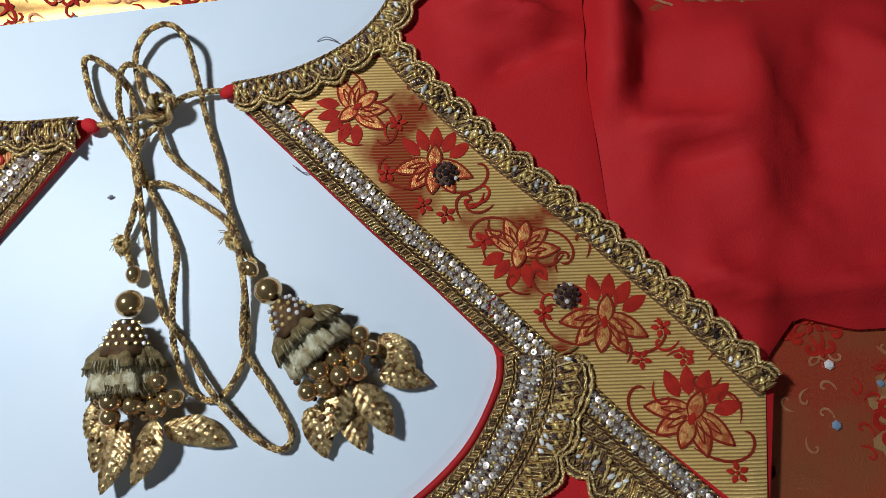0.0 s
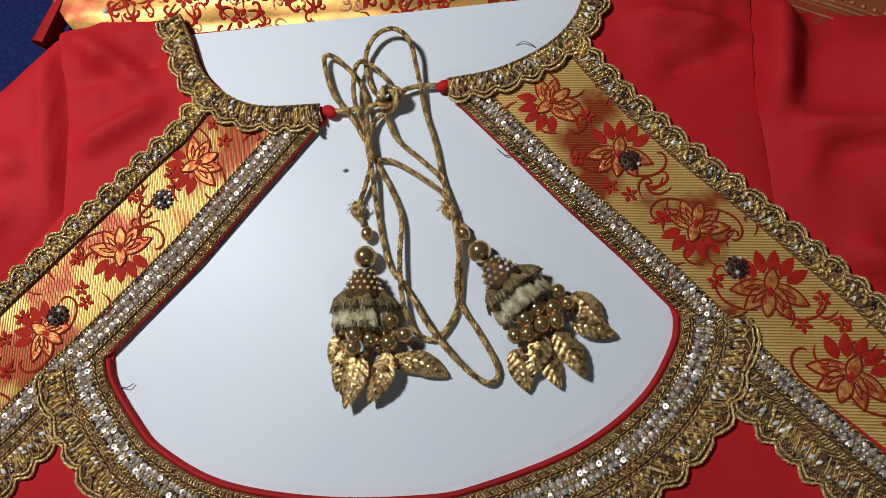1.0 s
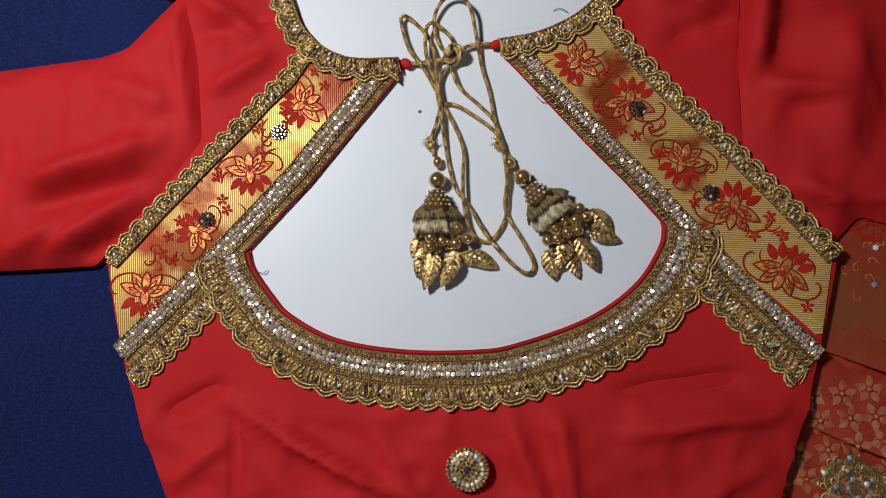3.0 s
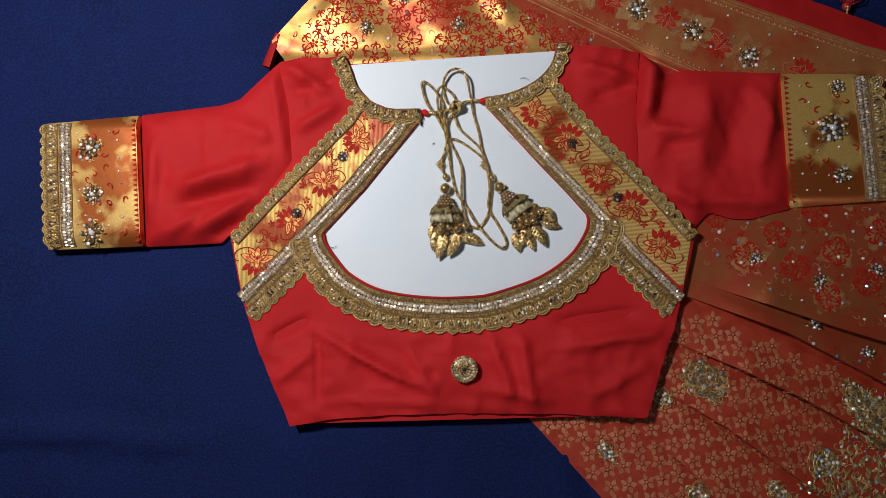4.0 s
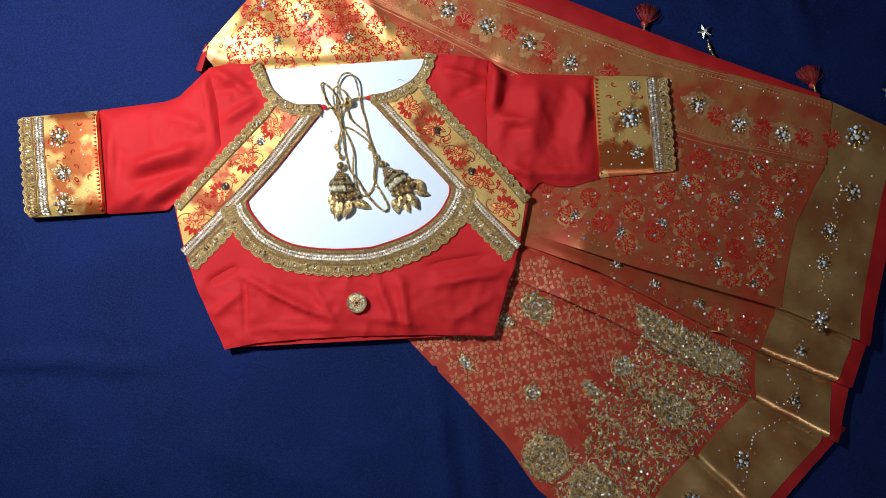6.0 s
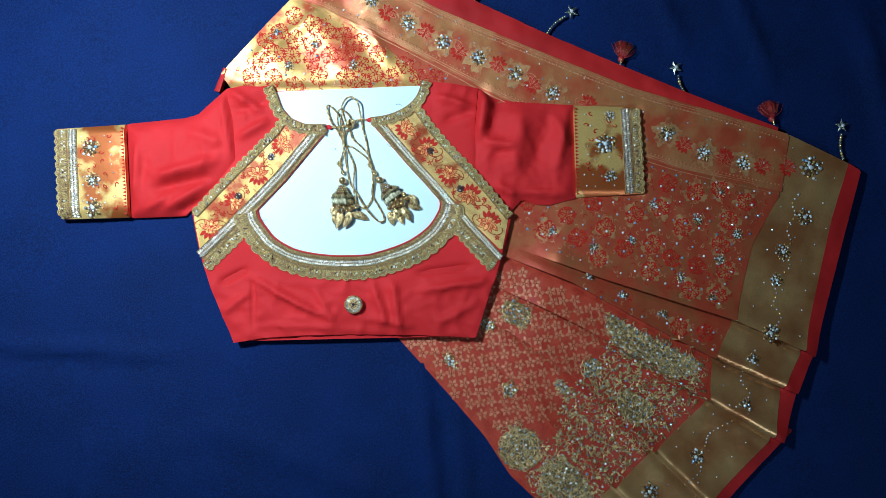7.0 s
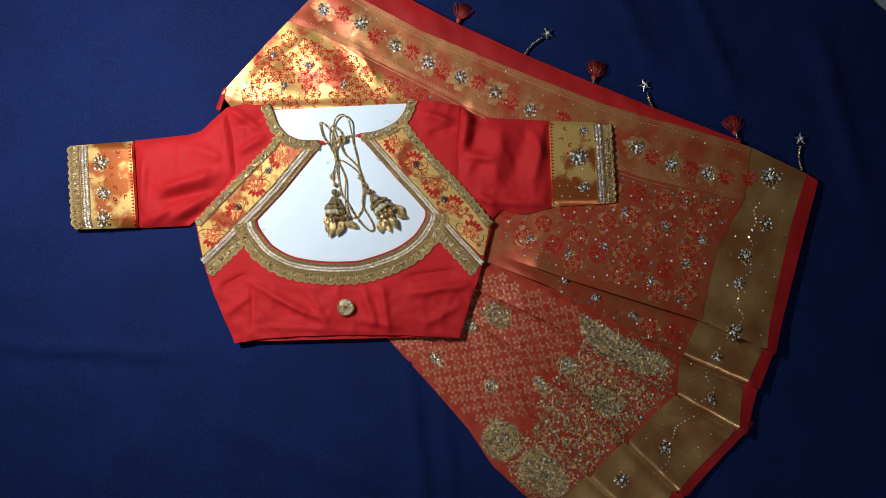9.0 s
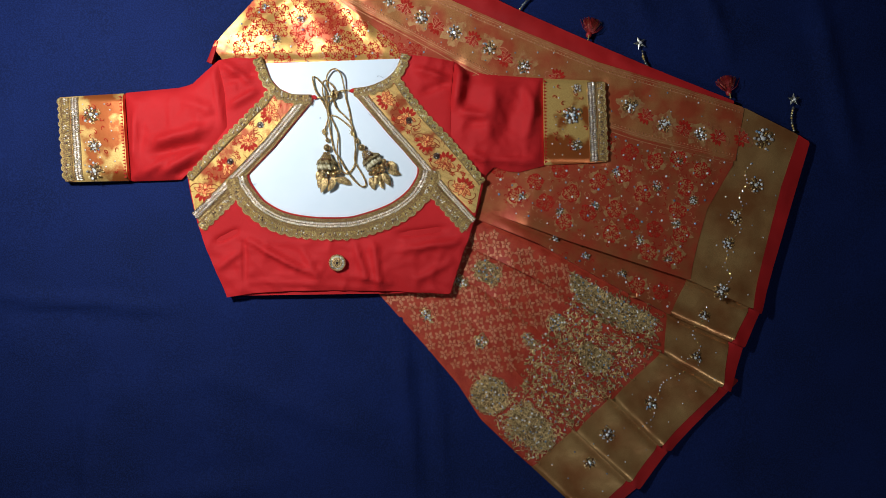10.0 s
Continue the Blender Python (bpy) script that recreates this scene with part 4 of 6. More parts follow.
# cuffs
def cuff(x_in, x_edge, top_in, bot_in, top_out, bot_out, hs, sgn, mat):
    corners = [top_in, bot_in, bot_out, top_out]
    zc = lambda P: np.full(len(P), 0.0) + 0.0195 + 0.0006 * rough_noise(P, 25, 6.0)
    vv, ff = sheet(resample(corners + corners[:1], 0.004), 0.0045, lambda P, d: zc(P) - 0.0075 * np.clip(1 - np.minimum(np.abs(top_in[1] - P[:, 1]), np.abs(P[:, 1] - bot_in[1])) / 0.016, 0, 1) ** 2, 0.010)
    c = part("cuff", vv, ff, mat, blouse, "gold tissue cuff with stone flowers and sequin edge")
    zl = lambda line: zc(np.asarray(line)[:, :2]) - 0.0075 * np.clip(1 - np.minimum(np.abs(top_in[1] - line[:, 1]), np.abs(line[:, 1] - bot_in[1])) / 0.016, 0, 1) ** 2
    a, b = np.array(top_out), np.array(bot_out)
    path = resample([a + (b - a) * 0.01, b + (a - b) * 0.01], 0.0025)
    if sgn < 0:
        mesh_band(path, 0.001, 0.005, zl, blouse)
        scallop_lace(path, 0.018, -0.001, zl, blouse)
        sequin_band(path, 0.019, 0.033, zl, blouse)
        saw = resample([np.array(top_in) + (-0.001, -0.004), np.array(bot_in) + (-0.001, 0.004)], 0.0025)
    else:
        mesh_band(path, -0.001, -0.005, zl, blouse)
        scallop_lace(path, -0.014, 0.001, zl, blouse)
        sequin_band(path, -0.015, -0.029, zl, blouse)
        saw = resample([np.array(top_in) + (0.001, -0.004), np.array(bot_in) + (0.001, 0.004)], 0.0025)
    # red saw-tooth row by the seam
    heap = Heap()
    pts, ang = points_on(saw, 0.0, 0.0055)
    for p in pts:
        z = 0.0200
        heap.add([(p[0], p[1] - 0.002, z), (p[0], p[1] + 0.002, z), (p[0] + sgn * 0.005, p[1], z)], [(0, 1, 2) if sgn > 0 else (0, 2, 1)])
    heap.part("sawtooth_row", MOTIF_RED, c, "woven red saw-tooth row", smooth=False)
    return c


cuff_l = cuff(0, 0, (-0.352, 0.283), (-0.346, 0.1385), (-0.457, 0.276), (-0.452, 0.137), hl, -1, GOLD_TISSUE)
cuff_r = cuff(0, 0, (0.343, 0.304), (0.345, 0.160), (0.444, 0.298), (0.450, 0.165), hr, 1, GOLD_TISSUE)

# ---- woven and stitched decoration ----
from mathutils.bvhtree import BVHTree


def surface_of(things):
    vv, ff = [], []
    for top in things:
        for ob in top.children_recursive:
            if ob.type == "MESH":
                k = len(vv)
                vv += [tuple(q.co) for q in ob.data.vertices]
                ff += [tuple(i + k for i in p.vertices) for p in ob.data.polygons]
    return BVHTree.FromPolygons(vv, ff)


saree_tree = surface_of([saree])


def zs(line):
    out = []
    for q in np.asarray(line):
        hit = saree_tree.ray_cast(Vector((q[0], q[1], 0.2)), Vector((0, 0, -1)))
        out.append(hit[0].z if hit[0] is not None else 0.003)
    return np.array(out)


def curl(c, ang, size, hand=1, turns=0.85):
    """A stroke that runs straight and then rolls up."""
    u = np.linspace(0, 1, 14)
    a = ang + hand * (0.3 + turns * 2 * np.pi * u ** 1.6)
    st = size * (1.25 - u) / 14 * 1.6
    p = np.array(c) + np.cumsum(np.stack([np.cos(a) * st, np.sin(a) * st], 1), 0)
    return p


def petal(c, ang, length, width, zf, dz, bulge=0.0002):
    """A pointed leaf shape with a slight crown."""
    k = 7
    ca, sa = math.cos(ang), math.sin(ang)
    spine, left, right = [], [], []
    for i in range(k):
        u = i / (k - 1)
        w = width * 0.5 * math.sin(math.pi * u ** 0.85) ** 0.8 if 0 < i < k - 1 else 0.0
        x = length * u
        spine.append((c[0] + x * ca, c[1] + x * sa))
        left.append((c[0] + x * ca - w * sa, c[1] + x * sa + w * ca))
        right.append((c[0] + x * ca + w * sa, c[1] + x * sa - w * ca))
    pts = np.array(left + spine + right)
    z = zf(pts) + dz
    z[k:2 * k] += bulge
    verts = [(*p, h) for p, h in zip(pts, z)]
    faces = []
    for i in range(k - 1):
        faces += [(i, k + i, k + i + 1, i + 1), (k + i, 2 * k + i, 2 * k + i + 1, k + i + 1)]
    return verts, [f for f in faces]


def outline_of(c, ang, length, width):
    ca, sa = math.cos(ang), math.sin(ang)
    u = np.linspace(0, 1, 9)
    w = width * 0.5 * np.sin(np.pi * u ** 0.85) ** 0.8
    x, y = np.concatenate([u, u[::-1]]) * length, np.concatenate([w, -w[::-1]])
    return np.stack([c[0] + x * ca - y * sa, c[1] + x * sa + y * ca], 1)


def lotus(heap, c, ang, size, zf, dz, pieces=None):
    """Crown of red petals, five veined gold petals, a teardrop heart."""
    def lay(shape, slot):
        if pieces is None:
            heap.add(*shape, slot)
        else:
            pieces.append((shape, slot))

    c = np.array(c)
    d = np.array((math.cos(ang), math.sin(ang)))
    for k in range(-2, 3):
        a = ang + 0.42 * k
        q = c + np.array((math.cos(a), math.sin(a))) * size * 0.26
        lay(petal(q, a, size * 0.34, size * 0.17, zf, dz, 0.0002), 0)
    for k in (-2, 2, -1, 1):
        a = ang + math.pi + 0.62 * k + (0.0 if abs(k) == 2 else 0.0)
        q = c + d * size * 0.10
        lay(petal(q, a, size * (0.52 if abs(k) == 2 else 0.48), size * 0.20, zf, dz + 0.0001), 1)
        o = outline_of(q, a, size * (0.54 if abs(k) == 2 else 0.50), size * 0.22)
        heap.add(*ribbon(o, zf(o) + dz + 0.0003, size * 0.028), 2)
        inner = outline_of(q + 0.10 * size * np.array((math.cos(a), math.sin(a))), a, size * 0.26, size * 0.06)
        heap.add(*ribbon(inner, zf(inner) + dz + 0.0006, size * 0.018), 2)
    for a, ln in ((ang, 0.34), (ang + math.pi, 0.34)):
        lay(petal(c, a, size * ln, size * 0.17, zf, dz + 0.0003), 1)
        o = outline_of(c, a, size * ln, size * 0.18)
        heap.add(*ribbon(o, zf(o) + dz + 0.0005, size * 0.028), 2)
    lay(petal(c + d * -0.07 * size, ang, size * 0.16, size * 0.08, zf, dz + 0.0007), 0)
    for sgn in (1, -1):
        s1 = curl(c - d * size * 0.25, ang + math.pi / 2 * sgn + 0.5 * sgn, size * 0.9, -sgn, 0.6)
        heap.add(*ribbon(s1, zf(s1) + dz + 0.0001, size * 0.035), 2)


def small_flower(heap, c, r, zf, dz, ang=0.0, slot=0, petals=5):
    for k in range(petals):
        a = ang + 2 * math.pi * k / petals
        q = np.array(c) + 0.25 * r * np.array((math.cos(a), math.sin(a)))
        heap.add(*petal(q, a, r, r * 0.62, zf, dz), slot)
    heap.add(*ball((c[0], c[1], zf(np.array([c]))[0] + dz), r * 0.22, seg=6, rings=4), slot)


def scatter(loop, gap, seed, tries=4000, margin=0.003):
    rnd = random.Random(seed)
    loop = np.array(list(loop) + [loop[0]], float)
    lo, hi = loop.min(0), loop.max(0)
    cand = np.array([(rnd.uniform(lo[0], hi[0]), rnd.uniform(lo[1], hi[1])) for _ in range(tries)])
    ok = inside(cand, loop)
    ok &= nearest(cand, loop)[0] > margin
    kept = []
    for q in cand[ok]:
        if all((q[0] - p[0]) ** 2 + (q[1] - p[1]) ** 2 > gap * gap for p in kept):
            kept.append(tuple(q))
    return kept


LOTUS_MATS = [MOTIF_RED, MOTIF_GOLD, MOTIF_DARK]
zm = lambda line: zb(line)


def decorate_strip(parent, flowers, loop, seed):
    rnd = random.Random(seed)
    for (x, y, ang, size) in flowers:
        heap = Heap()
        pieces = []
        lotus(heap, (x, y), radians(ang), size, zm, 0.0011, pieces)
        motif = heap.part("lotus_motif", LOTUS_MATS, blouse, "woven red and gold lotus flower")
        for shape, slot in pieces:
            part("petal", *shape, LOTUS_MATS[slot], motif)
    heap = Heap()
    for q in scatter(loop, 0.0072, seed, 4000, 0.004):
        if min(math.hypot(q[0] - f[0], q[1] - f[1]) / f[3] for f in flowers) < 0.50:
            continue
        if rnd.random() < 0.3:
            small_flower(heap, q, 0.0036, zm, 0.0014, rnd.random() * 6, 0)
        else:
            p = curl(q, rnd.random() * 6.3, 0.013 + 0.008 * rnd.random(), rnd.choice((-1, 1)), 0.75)
            heap.add(*ribbon(p, zm(p) + 0.0014, 0.0011), 2 if rnd.random() < 0.5 else 0)
    heap.part("vine_motif", LOTUS_MATS, parent, "woven red vines and small flowers", "stuff")


decorate_strip(STRIP_L, [(-0.106, 0.249, 205, 0.032), (-0.146, 0.204, 275, 0.033), (-0.181, 0.160, 150, 0.030), (-0.219, 0.122, 265, 0.036)],
               [(-0.100, 0.279), (-0.066, 0.268), (-0.118, 0.215), (-0.195, 0.135), (-0.233, 0.095), (-0.240, 0.130), (-0.165, 0.214)], 11)
decorate_strip(STRIP_R, [(0.085, 0.271, 215, 0.032), (0.116, 0.238, 80, 0.034), (0.150, 0.200, 250, 0.032), (0.180, 0.163, 75, 0.036), (0.208, 0.121, 60, 0.036)],
               [(0.058, 0.279), (0.100, 0.290), (0.146, 0.232), (0.236, 0.132), (0.226, 0.088), (0.135, 0.182), (0.098, 0.226)], 12)


def stone_brooch(c, r, z, parent, name="stone_brooch", label="round brooch of dark crystal beads", mats=None):
    """A domed knot of small stones round a larger one."""
    heap = Heap()
    rnd = random.Random(int(abs(c[0]) * 1e5))
    heap.add(*ball((c[0], c[1], z), r * 0.92, 1, 1, 0.45, 0, 14, 6), 0)
    heap.add(*gem((c[0], c[1], z + r * 0.40), r * 0.30), 1)
    for ring, k, zz in ((0.52, 7, 0.34), (0.88, 12, 0.10)):
        for j in range(k):
            a = 2 * math.pi * (j + 0.5 * rnd.random() * 0.3) / k
            heap.add(*gem((c[0] + r * ring * math.cos(a), c[1] + r * ring * math.sin(a), z + r * zz), r * 0.2, rnd.random()), 1 if rnd.random() < 0.75 else 2)
    return heap.part(name, mats or [DARK_CORD, DARK_STONE, CRYSTAL], parent, label, smooth=False)


for x, y in ((-0.125, 0.229), (-0.176, 0.169), (0.121, 0.235), (0.166, 0.176)):
    stone_brooch((x, y), 0.0055, float(zb(np.array([(x, y)]))[0]) + 0.0014, blouse)

# round ornament on the hem
heap = Heap()
bz = float(zb(np.array([(0.0, 0.0)]))[0]) + 0.0008
heap.add(*ball((0, 0, bz), 0.0135, 1, 1, 0.14, 0, 28, 6), 0)
for ring, k, rr, slot in ((0.0130, 30, 0.0014, 0), (0.0100, 20, 0.0016, 1), (0.0066, 14, 0.0013, 0), (0.0040, 9, 0.0011, 2)):
    for j in range(k):
        a = 2 * math.pi * j / k
        heap.add(*ball((ring * math.cos(a), ring * math.sin(a), bz + 0.0016), rr, seg=6, rings=4), slot)
heap.add(*gem((0, 0, bz + 0.0020), 0.0026), 2)
heap.part("round_ornament", [ANTIQUE, CRYSTAL, DARK_STONE], blouse, "round gold ornament ringed with clear stones")


def stone_flower(c, r, zc, parent, seed, label="flower of clear stones and gold beads", blue=0.08, petals=7):
    """Stones in rings, gold beads on stalks round them."""
    rnd = random.Random(seed)
    heap = Heap()
    heap.add(*gem((c[0], c[1], zc + 0.0010), r * 0.24, 0.3), 1)
    for k in range(8):
        a = 0.785 * k + rnd.uniform(-0.15, 0.15)
        heap.add(*ball((c[0] + 0.52 * r * math.cos(a), c[1] + 0.52 * r * math.sin(a), zc + 0.0002), r * 0.34, 1.25, 0.55, 0.22, a, 7, 4), 4)
    count = 9 + 2 * petals
    for k in range(count):
        a, d = 2.4 * k + rnd.uniform(-0.25, 0.25), math.sqrt((k + 0.9) / count) * rnd.uniform(0.88, 1.1)
        q = (c[0] + r * d * math.cos(a), c[1] + r * d * math.sin(a), zc + 0.0004)
        u = rnd.random()
        if u < 0.5:
            heap.add(*gem(q, r * rnd.uniform(0.12, 0.18), rnd.random()), 3 if rnd.random() < blue else 1)
        elif u < 0.75:
            heap.add(*ball(q, r * 0.10, seg=6, rings=4), 2)
        else:
            heap.add(*ball(q, r * 0.13, 1.5, 0.8, 0.6, a, 6, 4), 0)
    for k in range(petals):
        a = 2 * math.pi * k / petals
        p = curl((c[0] + r * 0.35 * math.cos(a), c[1] + r * 0.35 * math.sin(a)), a, r * 0.9, rnd.choice((-1, 1)), 0.5)
        heap.add(*ribbon(p, zc + 0.0003, r * 0.08), 0)
    return heap.part("stone_flower", [ANTIQUE, CRYSTAL, GOLD_BEAD, BLUE_CRYSTAL, DARK_CORD], parent, label)


for i, (x, y, r) in enumerate(((-0.403, 0.247, 0.014), (-0.399, 0.196, 0.011), (-0.399, 0.154, 0.014))):
    stone_flower((x, y), r, 0.0202, cuff_l, i)
for i, (x, y, r) in enumerate(((0.391, 0.242, 0.016), (0.398, 0.192, 0.009), (0.398, 0.285, 0.008))):
    stone_flower((x, y), r, 0.0202, cuff_r, 10 + i)
for c, loop, seed in ((cuff_l, [(-0.42, 0.27), (-0.36, 0.275), (-0.356, 0.15), (-0.418, 0.145)], 5), (cuff_r, [(0.352, 0.295), (0.408, 0.295), (0.413, 0.17), (0.354, 0.17)], 6)):
    heap = Heap()
    rnd = random.Random(seed)
    for q in scatter(loop, 0.011, seed, 400):
        if rnd.random() < 0.55:
            heap.add(*gem((q[0], q[1], 0.0202), 0.0013), 0)
        else:
            p = curl(q, rnd.random() * 6, 0.012, rnd.choice((-1, 1)))
            heap.add(*ribbon(p, 0.0208, 0.0012), 1)
    heap.part("stone_scatter", [CRYSTAL, MOTIF_RED], c, "scattered stones and thin red vines", "stuff")

# ---- drawstring and tassels on the blouse ----
CORDS = [
    [(0.028, 0.285), (0.015, 0.285), (0.006, 0.283), (-0.001, 0.277)],
    [(-0.036, 0.2745), (-0.026, 0.2735), (-0.014, 0.275), (-0.001, 0.277)],
    [(-0.001, 0.277), (-0.011, 0.285), (-0.015, 0.303), (-0.009, 0.316), (0.001, 0.319), (0.010, 0.310), (0.014, 0.291), (0.017, 0.271), (0.022, 0.251), (0.025, 0.232), (0.030, 0.211), (0.032, 0.191), (0.030, 0.172), (0.033, 0.162), (0.040, 0.150), (0.048, 0.133), (0.045, 0.126), (0.037, 0.129), (0.026, 0.140), (0.015, 0.155), (0.006, 0.172), (-0.003, 0.185), (-0.007, 0.200), (-0.010, 0.220), (-0.012, 0.239), (-0.014, 0.252), (-0.011, 0.265), (-0.004, 0.272)],
    [(-0.001, 0.277), (-0.003, 0.290), (-0.014, 0.300), (-0.020, 0.297), (-0.021, 0.280), (-0.016, 0.263), (-0.010, 0.244), (-0.002, 0.227), (0.003, 0.211), (0.002, 0.189), (0.003, 0.168), (0.008, 0.153), (0.017, 0.148), (0.025, 0.154), (0.031, 0.167), (0.032, 0.181), (0.031, 0.201), (0.027, 0.219), (0.016, 0.231), (-0.001, 0.243), (-0.012, 0.244)],
    [(-0.014, 0.252), (-0.023, 0.269), (-0.033, 0.284), (-0.038, 0.305), (-0.032, 0.306), (-0.020, 0.293), (-0.015, 0.280), (-0.014, 0.263), (-0.012, 0.244), (-0.015, 0.231), (-0.019, 0.219), (-0.017, 0.208)],
    [(-0.004, 0.270), (0.001, 0.256), (0.014, 0.243), (0.025, 0.230), (0.030, 0.211), (0.037, 0.203)],
]
for i, pts in enumerate(CORDS):
    line = spline(pts, 0.0009)
    s = np.arange(len(line)) * 0.0009
    rise = 0.0035 + 0.0028 * np.sin(s * 58 + i * 1.7) + 0.004 * np.exp(-((line[:, 1] - 0.312) / 0.016) ** 2)
    rise = np.maximum(rise, 0.0022)
    if i < 2:
        rise = rise * 0 + 0.0045
    ends = np.clip(np.minimum(s, s[-1] - s) / 0.01, 0, 1)
    z = PZ + 0.0022 + (rise - 0.0022) * (0.4 + 0.6 * ends)
    heap = Heap()
    braid(heap, np.column_stack([line, z]), 0.00138, 0.0090)
    heap.part("drawstring", [GOLD_CORD, DARK_CORD, PALE_CORD], blouse, "braided gold cord tie" if i == 0 else "")
# the knot where the two ends meet, and red loops at the neck
heap = Heap()
for k in range(3):
    a = np.linspace(0, 2 * np.pi, 36)
    p = np.stack([-0.002 + 0.0045 * np.cos(a), 0.277 + 0.0055 * np.sin(a), PZ + 0.006 + 0.003 * np.sin(a * 2 + k) + 0.001 * k], 1)
    rope(heap, p + np.array((0.0015 * k - 0.0015, 0.001 * k, 0)), 0.0016, 0.008, 3, (0, 1, 2), 5)
heap.part("knot", [GOLD_CORD, DARK_CORD, PALE_CORD], blouse, "knot in the gold cord")
for x, y, a in ((-0.0350, 0.2740, -0.6), (0.0275, 0.2845, 0.4)):
    vv, ff = ball((x, y, BZ + 0.0012), 0.0042, 1.1, 0.8, 0.6, a, 12, 7)
    part("red_loop", vv, ff, RED_SILK, blouse, "small red fabric loop")


def lathe(profile, origin, ang, flat=0.8, k=20, ripple=0.0, waves=9, z0=0.0):
    """Turned shape whose axis lies along ang; profile of (along, radius)."""
    ca, sa = math.cos(ang), math.sin(ang)
    verts, faces = [], []
    for i, (s, r) in enumerate(profile):
        for j in range(k):
            b = 2 * math.pi * j / k
            rr = r * (1 + ripple * math.sin(waves * b + 0.7 * i) + 0.5 * ripple * math.sin(2.3 * waves * b))
            y, z = rr * math.cos(b), rr * math.sin(b) * flat
            verts.append((origin[0] + s * ca - y * sa, origin[1] + s * sa + y * ca, origin[2] + max(z, -origin[2] + z0)))
    for i in range(len(profile) - 1):
        for j in range(k):
            a, b = i * k + j, i * k + (j + 1) % k
            faces.append((a, b, b + k, a + k))
    return verts, faces


def metal_leaf(c, ang, length, width, z, tilt=0.0, roll=0.0):
    """A pressed metal leaf: pointed, cupped, with a midrib and slanting veins."""
    n1, n2 = 41, 11
    ca, sa = math.cos(ang), math.sin(ang)
    verts = []
    for side in (0, 1):
        for i in range(n1):
            u = i / (n1 - 1)
            w = width * 0.42 * (math.sin(math.pi * min(u * 0.98 + 0.02, 1) ** 0.8) ** 0.75 if 0 < i < n1 - 1 else 0.02)
            bend = 0.10 * length * math.sin(u * math.pi * 1.1)
            for j in range(n2):
                q = 2 * j / (n2 - 1) - 1
                x, y = length * u, w * q + bend * 0.35
                h = 0.0012 * (1 - q * q) * math.sin(math.pi * u) + 0.00035 * math.cos(abs(q) * 7 - u * 42) + 0.0008 * math.exp(-(q / 0.15) ** 2)
                h += tilt * x + roll * y - 0.0005 * side
                verts.append((c[0] + x * ca - y * sa, c[1] + x * sa + y * ca, z + h))
    faces = []
    for side in (0, 1):
        o = side * n1 * n2
        for i in range(n1 - 1):
            for j in range(n2 - 1):
                q = (o + i * n2 + j, o + (i + 1) * n2 + j, o + (i + 1) * n2 + j + 1, o + i * n2 + j + 1)
                faces.append(q if side == 0 else q[::-1])
    return verts, faces


